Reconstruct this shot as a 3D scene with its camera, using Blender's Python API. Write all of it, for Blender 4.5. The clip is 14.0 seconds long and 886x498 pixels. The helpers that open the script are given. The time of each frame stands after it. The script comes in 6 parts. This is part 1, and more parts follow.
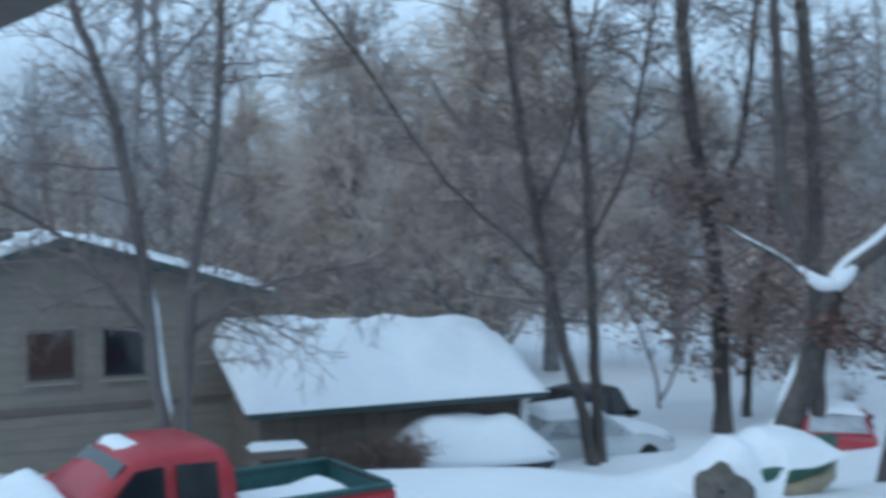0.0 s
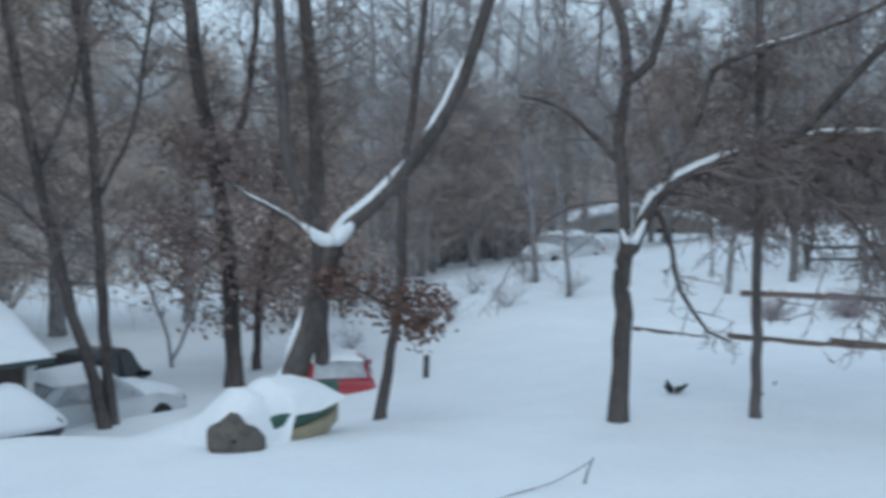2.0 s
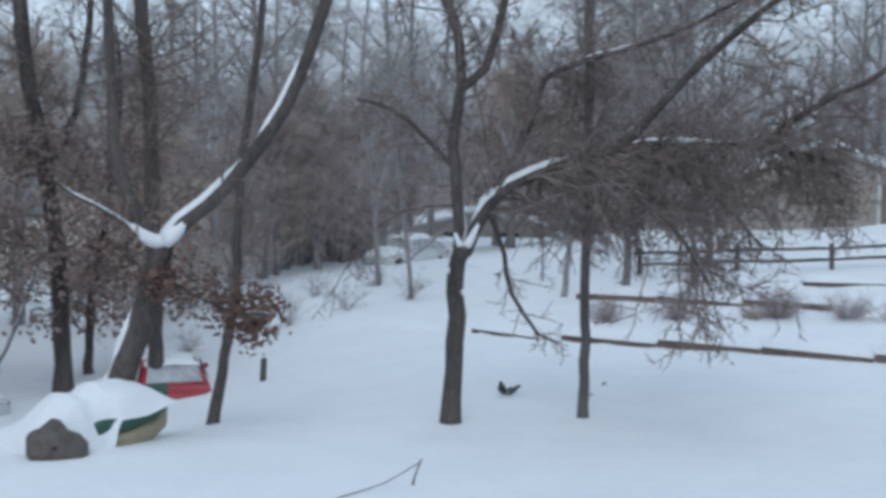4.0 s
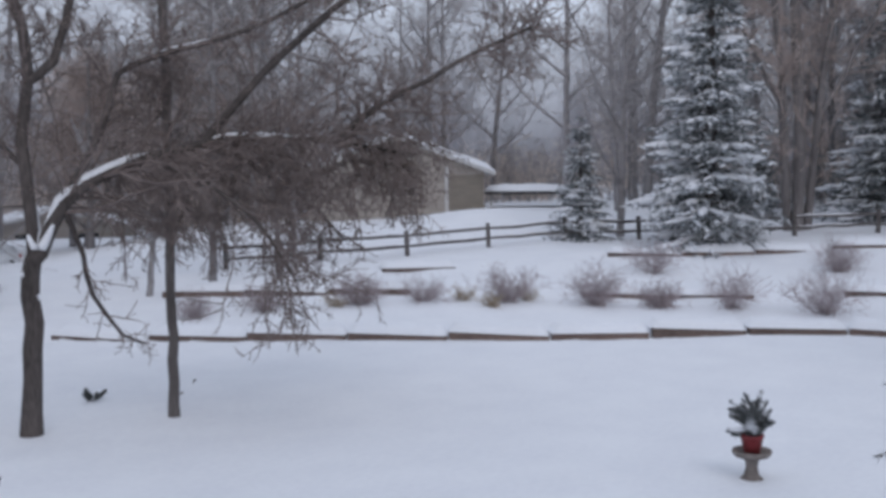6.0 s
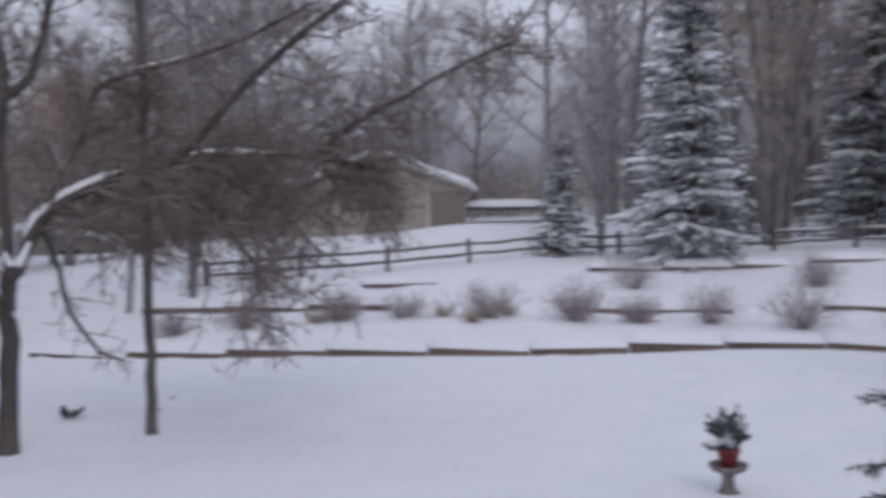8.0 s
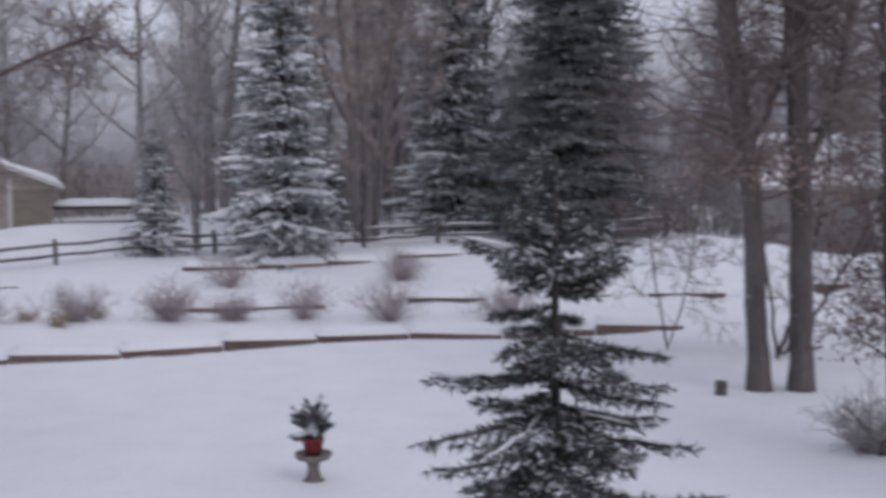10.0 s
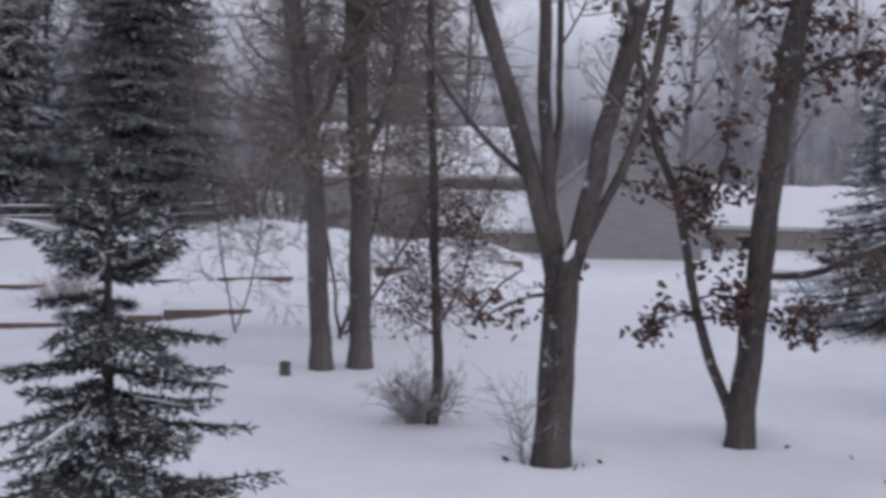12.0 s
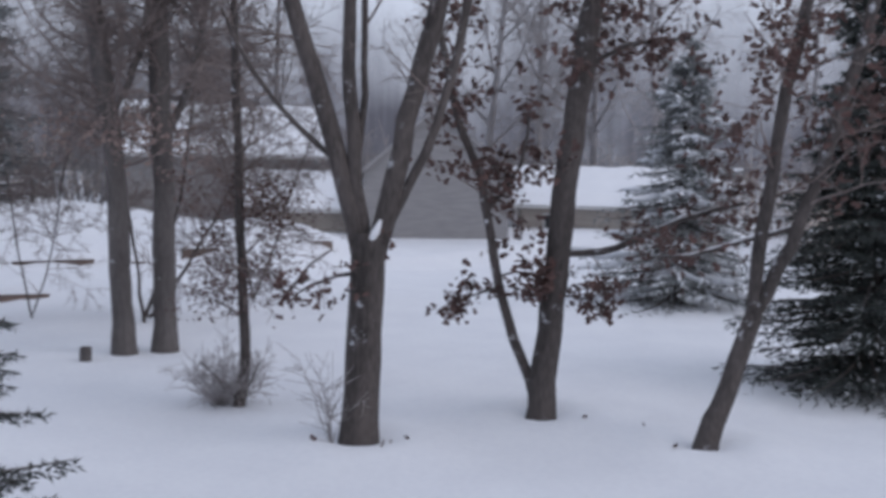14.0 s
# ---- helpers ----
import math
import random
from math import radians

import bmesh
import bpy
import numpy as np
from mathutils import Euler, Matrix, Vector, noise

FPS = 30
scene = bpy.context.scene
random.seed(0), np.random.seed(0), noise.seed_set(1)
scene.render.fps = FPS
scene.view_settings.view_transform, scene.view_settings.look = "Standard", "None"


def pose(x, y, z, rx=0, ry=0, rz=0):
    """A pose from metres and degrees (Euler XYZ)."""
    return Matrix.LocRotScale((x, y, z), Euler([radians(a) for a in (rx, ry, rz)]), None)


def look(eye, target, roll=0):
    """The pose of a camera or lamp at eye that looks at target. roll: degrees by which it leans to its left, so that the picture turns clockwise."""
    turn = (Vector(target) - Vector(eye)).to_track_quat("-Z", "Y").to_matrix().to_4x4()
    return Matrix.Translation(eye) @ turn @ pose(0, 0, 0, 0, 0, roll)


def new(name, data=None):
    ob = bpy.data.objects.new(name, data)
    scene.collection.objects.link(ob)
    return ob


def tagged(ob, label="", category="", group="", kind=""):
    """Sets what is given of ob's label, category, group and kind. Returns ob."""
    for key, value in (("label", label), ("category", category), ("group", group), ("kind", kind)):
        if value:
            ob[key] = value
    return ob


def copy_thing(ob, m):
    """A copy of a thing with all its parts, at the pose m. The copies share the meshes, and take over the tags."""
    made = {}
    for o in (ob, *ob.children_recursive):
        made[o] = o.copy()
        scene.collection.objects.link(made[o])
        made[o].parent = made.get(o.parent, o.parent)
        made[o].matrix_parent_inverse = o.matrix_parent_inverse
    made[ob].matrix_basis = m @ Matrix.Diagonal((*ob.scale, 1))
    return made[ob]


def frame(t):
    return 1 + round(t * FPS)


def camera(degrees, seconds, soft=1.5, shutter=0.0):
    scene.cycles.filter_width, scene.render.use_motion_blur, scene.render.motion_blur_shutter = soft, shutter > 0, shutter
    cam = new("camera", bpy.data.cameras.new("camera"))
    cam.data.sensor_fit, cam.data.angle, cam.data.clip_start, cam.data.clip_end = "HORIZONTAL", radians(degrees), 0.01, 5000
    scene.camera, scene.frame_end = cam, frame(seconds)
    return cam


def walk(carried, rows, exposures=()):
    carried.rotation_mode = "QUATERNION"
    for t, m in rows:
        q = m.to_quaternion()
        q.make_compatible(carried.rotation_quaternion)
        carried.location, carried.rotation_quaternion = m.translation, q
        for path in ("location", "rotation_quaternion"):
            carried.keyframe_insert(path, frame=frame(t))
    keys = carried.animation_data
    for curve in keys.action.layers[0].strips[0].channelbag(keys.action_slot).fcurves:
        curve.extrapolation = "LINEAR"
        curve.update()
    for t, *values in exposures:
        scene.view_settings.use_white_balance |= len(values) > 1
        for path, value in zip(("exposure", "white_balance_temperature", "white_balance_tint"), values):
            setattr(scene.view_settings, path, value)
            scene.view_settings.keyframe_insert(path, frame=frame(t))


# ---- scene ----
cam = camera(42.97, 14.0, soft=3.6, shutter=0.5)
EYE_Z = 4.0
# seconds, eye x, eye y, heading (degrees clockwise from +y), tilt, lean
ROWS = [
    (0, 0.008, 0.652, 0.00, -1.64, -0.48),
    (0.5, 0.003, 0.616, 7.80, -2.39, -0.73),
    (1, 0.021, 0.528, 12.43, -2.79, -0.57),
    (1.5, -0.037, 0.442, 18.83, -3.41, 0.06),
    (2, -0.048, 0.362, 24.57, -3.85, -0.24),
    (2.2, -0.020, 0.358, 26.72, -4.16, 0.19),
    (4.3, 0.167, 0.199, 34.27, -3.51, 1.04),
    (4.5, 0.130, 0.195, 36.35, -3.51, 1.31),
    (5, 0.218, 0.142, 41.91, -3.24, -0.19),
    (5.5, 0.123, 0.145, 48.67, -3.64, -0.26),
    (6, 0.089, 0.094, 53.05, -3.89, -0.45),
    (6.5, 0.024, 0.172, 51.01, -3.78, -0.08),
    (7, 0.127, 0.172, 43.72, -3.25, -0.69),
    (7.5, 0.157, 0.056, 46.04, -3.39, -0.97),
    (8, 0.113, 0.012, 53.92, -3.10, -0.58),
    (8.2, 0.093, -0.060, 57.24, -2.89, -0.10),
    (10.3, -0.028, -0.344, 78.53, -3.74, -0.11),
    (10.5, -0.055, -0.384, 82.13, -3.94, 0.19),
    (11, -0.031, -0.392, 87.80, -3.37, 0.23),
    (11.5, -0.069, -0.441, 91.81, -3.49, 0.42),
    (12, -0.136, -0.472, 95.44, -3.95, 1.10),
    (12.5, -0.181, -0.489, 98.70, -4.54, 1.09),
    (13, -0.204, -0.509, 100.86, -4.75, 1.47),
    (13.5, -0.238, -0.531, 102.45, -5.00, 0.79),
    (14, -0.224, -0.535, 105.03, -4.76, 1.34),
]


def aim(x, y, heading, tilt, lean):
    a, b = radians(heading), radians(tilt)
    eye = Vector((x, y, EYE_Z))
    return look(eye, eye + Vector((math.sin(a) * math.cos(b), math.cos(a) * math.cos(b), math.sin(b))), lean)


walk(cam, [(t, aim(*r)) for t, *r in ROWS],
     exposures=[(0, 0.1, 5050, -3), (0.5, 0.12, 5220, -3), (2.2, 0.08, 5620, 0), (4.5, 0.1, 5880, 6), (6.5, -0.15, 6250, 17), (8.2, -0.2, 6320, 19), (11, -0.2, 6480, 22), (14, -0.15, 6180, 17)])


# ---- light ----
world = bpy.data.worlds.new("overcast")
world.use_nodes = True
scene.world = world
wn = world.node_tree
sky = wn.nodes.new("ShaderNodeTexSky")
sky.sky_type, sky.sun_disc, sky.sun_elevation, sky.sun_rotation = "NISHITA", False, radians(12), radians(235)
sky.dust_density = 4.0
veil = wn.nodes.new("ShaderNodeMix")  # the cloud sheet over the sky
veil.data_type = "RGBA"
veil.inputs[0].default_value = 0.88
veil.inputs[7].default_value = (7.0, 7.7, 8.7, 1)
wn.links.new(sky.outputs[0], veil.inputs[6])
wn.links.new(veil.outputs[2], wn.nodes["Background"].inputs[0])
wn.nodes["Background"].inputs[1].default_value = 0.1
sun_data = bpy.data.lights.new("sun", "SUN")
sun_data.energy, sun_data.angle, sun_data.color = 0.5, radians(30), (1.0, 0.95, 0.9)
new("sun", sun_data).matrix_world = look((-20, -30, 40), (0, 0, 0))


# ---- materials ----
def material(name, colour, rough=0.8, second=None, scale=4.0, fine=40.0, bump=0.3, metal=0.0, stretch=(1, 1, 1), per_object=0.0, coords="Object", blown=0.0):
    m = bpy.data.materials.new(name)
    m.use_nodes = True
    n, l = m.node_tree.nodes, m.node_tree.links
    b = n["Principled BSDF"]
    b.inputs["Roughness"].default_value, b.inputs["Metallic"].default_value = rough, metal
    tc, mp = n.new("ShaderNodeTexCoord"), n.new("ShaderNodeMapping")
    mp.inputs["Scale"].default_value = stretch
    l.new(tc.outputs[coords], mp.inputs[0])
    big, small = n.new("ShaderNodeTexNoise"), n.new("ShaderNodeTexNoise")
    for node, s in ((big, scale), (small, fine)):
        node.inputs["Scale"].default_value, node.inputs["Detail"].default_value = s, 4.0
        l.new(mp.outputs[0], node.inputs["Vector"])
    add = n.new("ShaderNodeMath")
    add.operation = "MULTIPLY_ADD"
    add.inputs[1].default_value = 0.45
    l.new(small.outputs[0], add.inputs[0])
    half = n.new("ShaderNodeMath")
    half.operation = "MULTIPLY"
    half.inputs[1].default_value = 0.55
    l.new(big.outputs[0], half.inputs[0])
    l.new(half.outputs[0], add.inputs[2])
    ramp = n.new("ShaderNodeValToRGB")
    second = second or tuple(c * 0.6 for c in colour)
    ramp.color_ramp.elements[0].position, ramp.color_ramp.elements[0].color = 0.36, (*second, 1)
    ramp.color_ramp.elements[1].position, ramp.color_ramp.elements[1].color = 0.62, (*colour, 1)
    l.new(add.outputs[0], ramp.inputs[0])
    last = ramp.outputs[0]
    if per_object:
        info, hsv, rng = n.new("ShaderNodeObjectInfo"), n.new("ShaderNodeHueSaturation"), n.new("ShaderNodeMapRange")
        rng.inputs[3].default_value, rng.inputs[4].default_value = 1 - per_object, 1 + per_object
        l.new(info.outputs["Random"], rng.inputs[0])
        l.new(rng.outputs[0], hsv.inputs["Value"])
        l.new(last, hsv.inputs["Color"])
        last = hsv.outputs[0]
    if blown:
        # powder stuck in patches to the side that the wind came from
        geo, dot, spots, lean = n.new("ShaderNodeNewGeometry"), n.new("ShaderNodeVectorMath"), n.new("ShaderNodeTexNoise"), n.new("ShaderNodeMath")
        dot.operation = "DOT_PRODUCT"
        dot.inputs[1].default_value = (-0.62, 0.70, 0.35)
        l.new(geo.outputs["Normal"], dot.inputs[0])
        spots.inputs["Scale"].default_value, spots.inputs["Detail"].default_value = 3.2, 6.0
        spots.inputs["Roughness"].default_value = 0.7
        l.new(tc.outputs[coords], spots.inputs["Vector"])
        lean.operation = "MULTIPLY_ADD"
        lean.inputs[1].default_value = 0.15
        l.new(dot.outputs["Value"], lean.inputs[0])
        l.new(spots.outputs[0], lean.inputs[2])
        edge, mix = n.new("ShaderNodeMapRange"), n.new("ShaderNodeMix")
        edge.inputs[1].default_value, edge.inputs[2].default_value = 0.88 - 0.2 * blown, 0.98 - 0.2 * blown
        l.new(lean.outputs[0], edge.inputs[0])
        mix.data_type = "RGBA"
        mix.inputs[7].default_value = (0.76, 0.78, 0.82, 1)
        l.new(edge.outputs[0], mix.inputs[0])
        l.new(last, mix.inputs[6])
        last = mix.outputs[2]
    l.new(last, b.inputs["Base Color"])
    if bump:
        bp = n.new("ShaderNodeBump")
        bp.inputs["Strength"].default_value, bp.inputs["Distance"].default_value = bump, 0.02
        l.new(add.outputs[0], bp.inputs["Height"])
        l.new(bp.outputs[0], b.inputs["Normal"])
    return m


SNOW = material("snow", (0.84, 0.86, 0.89), 0.75, (0.78, 0.80, 0.84), 0.8, 9.0, 0.35)
SNOW_CLUMP = material("snow_clump", (0.84, 0.86, 0.89), 0.8, (0.74, 0.76, 0.80), 5.0, 30.0, 0.6)
BARK = material("bark_dark", (0.12, 0.102, 0.096), 0.9, (0.036, 0.031, 0.029), 2.2, 26.0, 1.0, stretch=(1, 1, 0.25), blown=0.75)
BARK_GREY = material("bark_grey", (0.15, 0.135, 0.13), 0.9, (0.08, 0.07, 0.068), 3.0, 22.0, 0.9, stretch=(1, 1, 0.25), blown=0.6)
# ash grey lifted a little, haze put into the bark colour
BARK_ASH = material("bark_ash_grey", (0.22, 0.205, 0.205), 0.9, (0.12, 0.11, 0.11), 2.0, 14.0, 0.6, stretch=(1, 1, 0.25))
TWIG = material("twig", (0.25, 0.205, 0.19), 0.85, (0.135, 0.108, 0.10), 2.0, 15.0, 0)
# far bark and twigs: base colours paled well beyond snow dust to paint haze
BARK_FAR = material("bark_snow_and_haze", (0.34, 0.325, 0.33), 0.95, (0.19, 0.18, 0.185), 2.0, 12.0, 0, per_object=0.2)
TWIG_FAR = material("twig_snow_and_haze", (0.42, 0.395, 0.39), 0.95, (0.24, 0.22, 0.22), 1.0, 9.0, 0, per_object=0.25)
TWIG_BROWN = material("twig_brown_hazed", (0.52, 0.44, 0.405), 0.95, (0.32, 0.265, 0.24), 1.0, 9.0, 0, per_object=0.15)
TWIG_WARM = material("twig_warm_snow_and_haze", (0.74, 0.64, 0.56), 0.95, (0.50, 0.42, 0.36), 1.0, 9.0, 0, per_object=0.2)
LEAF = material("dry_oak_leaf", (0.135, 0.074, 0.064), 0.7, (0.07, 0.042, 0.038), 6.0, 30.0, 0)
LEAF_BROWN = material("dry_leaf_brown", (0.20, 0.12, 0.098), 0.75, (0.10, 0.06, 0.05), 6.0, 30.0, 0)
# brown of the distant leaves, with haze mixed into the colour
LEAF_PALE = material("dry_leaf_hazed", (0.36, 0.27, 0.24), 0.8, (0.20, 0.145, 0.13), 6.0, 30.0, 0)
NEEDLE = material("spruce_needle", (0.125, 0.134, 0.130), 0.75, (0.04, 0.047, 0.045), 3.0, 30.0, 0)
NEEDLE_DARK = material("dark_spruce_needle", (0.06, 0.07, 0.066), 0.75, (0.02, 0.026, 0.024), 3.0, 30.0, 0)
# these three needle colours are paled to hold the far spruces' haze
NEEDLE_FAR = material("spruce_needle_hazed", (0.23, 0.25, 0.26), 0.85, (0.12, 0.135, 0.142), 1.5, 12.0, 0)
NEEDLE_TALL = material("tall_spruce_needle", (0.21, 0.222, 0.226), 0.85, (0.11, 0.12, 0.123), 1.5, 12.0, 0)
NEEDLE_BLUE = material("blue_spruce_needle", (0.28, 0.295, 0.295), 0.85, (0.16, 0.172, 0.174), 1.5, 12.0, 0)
TIMBER = material("weathered_timber", (0.235, 0.175, 0.15), 0.9, (0.11, 0.08, 0.07), 3.0, 25.0, 0.8, stretch=(0.3, 1, 1), per_object=0.2)
RAIL = material("grey_rail_wood", (0.15, 0.14, 0.135), 0.9, (0.08, 0.07, 0.07), 3.0, 25.0, 0.6, per_object=0.15)
SIDING = material("tan_siding", (0.25, 0.222, 0.188), 0.8, (0.185, 0.165, 0.14), 1.2, 14.0, 0.3, stretch=(1, 1, 6))
SIDING_DARK = material("brown_siding", (0.16, 0.135, 0.115), 0.8, (0.11, 0.092, 0.08), 1.2, 14.0, 0.3, stretch=(1, 1, 6))
SIDING_GREY = material("grey_siding", (0.33, 0.32, 0.32), 0.8, (0.25, 0.245, 0.25), 1.2, 14.0, 0.3, stretch=(1, 1, 6))
SIDING_PALE = material("beige_siding", (0.40, 0.365, 0.33), 0.8, (0.31, 0.28, 0.255), 1.2, 14.0, 0.3, stretch=(1, 1, 6))
FASCIA = material("green_grey_fascia", (0.07, 0.10, 0.10), 0.7, (0.04, 0.06, 0.06), 4.0, 20.0, 0)
TRIM = material("white_trim", (0.6, 0.6, 0.6), 0.6, (0.5, 0.5, 0.5), 4.0, 20.0, 0)
SHINGLE = material("dark_shingle", (0.09, 0.085, 0.085), 0.9, (0.05, 0.05, 0.05), 5.0, 40.0, 0.5)
RED = material("red_car_paint", (0.38, 0.024, 0.038), 0.34, (0.27, 0.017, 0.028), 1.5, 30.0, 0)
WHITE_PAINT = material("white_car_paint", (0.62, 0.64, 0.66), 0.35, (0.5, 0.52, 0.54), 1.5, 30.0, 0)
BLACK_PAINT = material("black_car_paint", (0.03, 0.034, 0.045), 0.35, (0.018, 0.02, 0.028), 1.5, 30.0, 0)
GREY_PAINT = material("silver_car_paint", (0.34, 0.35, 0.37), 0.4, (0.26, 0.27, 0.29), 1.5, 30.0, 0)
LINER = material("teal_bed_liner", (0.035, 0.10, 0.10), 0.6, (0.02, 0.06, 0.06), 4.0, 20.0, 0)
GREEN = material("green_hull", (0.035, 0.105, 0.072), 0.5, (0.025, 0.07, 0.05), 3.0, 20.0, 0)
CREAM = material("cream_hull", (0.38, 0.33, 0.22), 0.5, (0.28, 0.24, 0.16), 3.0, 20.0, 0)
CANVAS = material("grey_brown_canvas", (0.15, 0.135, 0.12), 0.9, (0.07, 0.06, 0.055), 5.0, 30.0, 0.6)
RUBBER = material("rubber", (0.02, 0.02, 0.02), 0.85, (0.012, 0.012, 0.012), 6.0, 30.0, 0)
METAL = material("dull_steel", (0.35, 0.35, 0.36), 0.45, (0.25, 0.25, 0.26), 6.0, 30.0, 0, metal=0.8)
TAIL = material("tail_light_red", (0.45, 0.01, 0.012), 0.25, (0.35, 0.01, 0.01), 6.0, 30.0, 0)
STONE = material("weathered_concrete", (0.26, 0.23, 0.21), 0.9, (0.14, 0.12, 0.11), 8.0, 40.0, 0.6)
POT = material("red_glazed_pot", (0.23, 0.03, 0.035), 0.5, (0.15, 0.02, 0.022), 8.0, 40.0, 0.2)


FROST = material("frosted_snowy_glass", (0.50, 0.52, 0.55), 0.6, (0.24, 0.25, 0.28), 2.5, 14.0, 0.2)


def glass(name, colour):
    m = bpy.data.materials.new(name)
    m.use_nodes = True
    b = m.node_tree.nodes["Principled BSDF"]
    b.inputs["Base Color"].default_value, b.inputs["Roughness"].default_value = (*colour, 1), 0.08
    b.inputs["Specular IOR Level"].default_value = 0.6
    return m


GLASS = glass("dark_window_glass", (0.012, 0.016, 0.02))
GLASS_CURTAIN = glass("curtained_window_glass", (0.06, 0.045, 0.04))


# ---- mesh helpers ----
def mesh_ob(name, verts, faces, mat, parent=None, label="", flat=False):
    me = bpy.data.meshes.new(name)
    me.from_pydata([tuple(v) for v in verts] if not isinstance(verts, np.ndarray) else verts.tolist(), [], faces)
    me.materials.append(mat)
    if not flat:
        me.shade_smooth()
    ob = new(name, me)
    ob.parent = parent
    if label:
        tagged(ob, label)
    return ob


def part(name, bm, mat, parent=None, label="", bevel=0.0, flat=True):
    if bevel:
        bmesh.ops.bevel(bm, geom=list(bm.edges), offset=bevel, segments=2, affect="EDGES", clamp_overlap=True)
    me = bpy.data.meshes.new(name)
    bm.to_mesh(me)
    bm.free()
    me.materials.append(mat)
    if not flat:
        me.shade_smooth()
    ob = new(name, me)
    ob.parent = parent
    if label:
        tagged(ob, label)
    return ob


def empty(name, m, label, category, group="", kind=""):
    ob = new(name)
    ob.matrix_world = m
    return tagged(ob, label, category, group, kind)


def box(x0, x1, y0, y1, z0, z1):
    bm = bmesh.new()
    bmesh.ops.create_cube(bm, size=1.0, matrix=Matrix.Translation(((x0 + x1) / 2, (y0 + y1) / 2, (z0 + z1) / 2)) @ Matrix.Diagonal((x1 - x0, y1 - y0, z1 - z0, 1)))
    return bm


def prism(outline, y0, y1):
    """An outline in x and z, drawn out along y."""
    bm = bmesh.new()
    a = [bm.verts.new((x, y0, z)) for x, z in outline]
    b = [bm.verts.new((x, y1, z)) for x, z in outline]
    bm.faces.new(a)
    bm.faces.new(b[::-1])
    for i in range(len(a)):
        j = (i + 1) % len(a)
        bm.faces.new((a[j], a[i], b[i], b[j]))
    bmesh.ops.recalc_face_normals(bm, faces=bm.faces)
    return bm


def lathe(profile, sides=20):
    verts, faces = [], []
    for r, z in profile:
        verts += [(r * math.cos(2 * math.pi * i / sides), r * math.sin(2 * math.pi * i / sides), z) for i in range(sides)]
    for k in range(len(profile) - 1):
        for i in range(sides):
            j = (i + 1) % sides
            faces.append((k * sides + i, k * sides + j, (k + 1) * sides + j, (k + 1) * sides + i))
    faces += [tuple(range(sides))[::-1], tuple(range((len(profile) - 1) * sides, len(profile) * sides))]
    return verts, faces


def tubes(lines, sides=5):
    """One mesh out of many tapered tubes. A line: points (n, 3) and radii (n)."""
    verts, faces, at = [], [], 0
    ang = np.arange(sides) * 2 * np.pi / sides
    ca, sa = np.cos(ang)[None, :, None], np.sin(ang)[None, :, None]
    for pts, rad in lines:
        n = len(pts)
        tan = np.gradient(pts, axis=0)
        tan /= np.linalg.norm(tan, axis=1, keepdims=True) + 1e-9
        ref = np.array((1.0, 0.0, 0.0)) if abs(tan[0, 0]) < 0.8 else np.array((0.0, 1.0, 0.0))
        a = np.cross(tan, ref)
        a /= np.linalg.norm(a, axis=1, keepdims=True) + 1e-9
        b = np.cross(tan, a)
        ring = pts[:, None] + rad[:, None, None] * (ca * a[:, None] + sa * b[:, None])
        verts.append(ring.reshape(-1, 3))
        for k in range(n - 1):
            o = at + k * sides
            for i in range(sides):
                j = (i + 1) % sides
                faces.append((o + i, o + j, o + sides + j, o + sides + i))
        at += n * sides
    return np.concatenate(verts), faces


# ---- ground ----
def smooth(v, a, b):
    k = min(1.0, max(0.0, (v - a) / (b - a)))
    return k * k * (3 - 2 * k)


ALONG, OUT = (0.543, -0.84), (0.84, 0.543)  # the timber terraces run along ALONG and climb towards OUT


def terrace(k, t):
    """How far out terrace wall k lies at t metres along."""
    if k == 0:
        return 26.7 + 1.5 * math.exp(-((t - 7) / 5) ** 2)
    if k == 1:
        return 32.2 - 0.012 * max(0.0, t - 6) ** 2
    return max(34.0, 37.9 - 0.012 * max(0.0, t - 6) ** 2 - 0.4 * max(0.0, 3 - t))


WELLS = ((14.68, -3.4), (15.68, -6.4), (13.72, -8.11))  # hollows round trunks


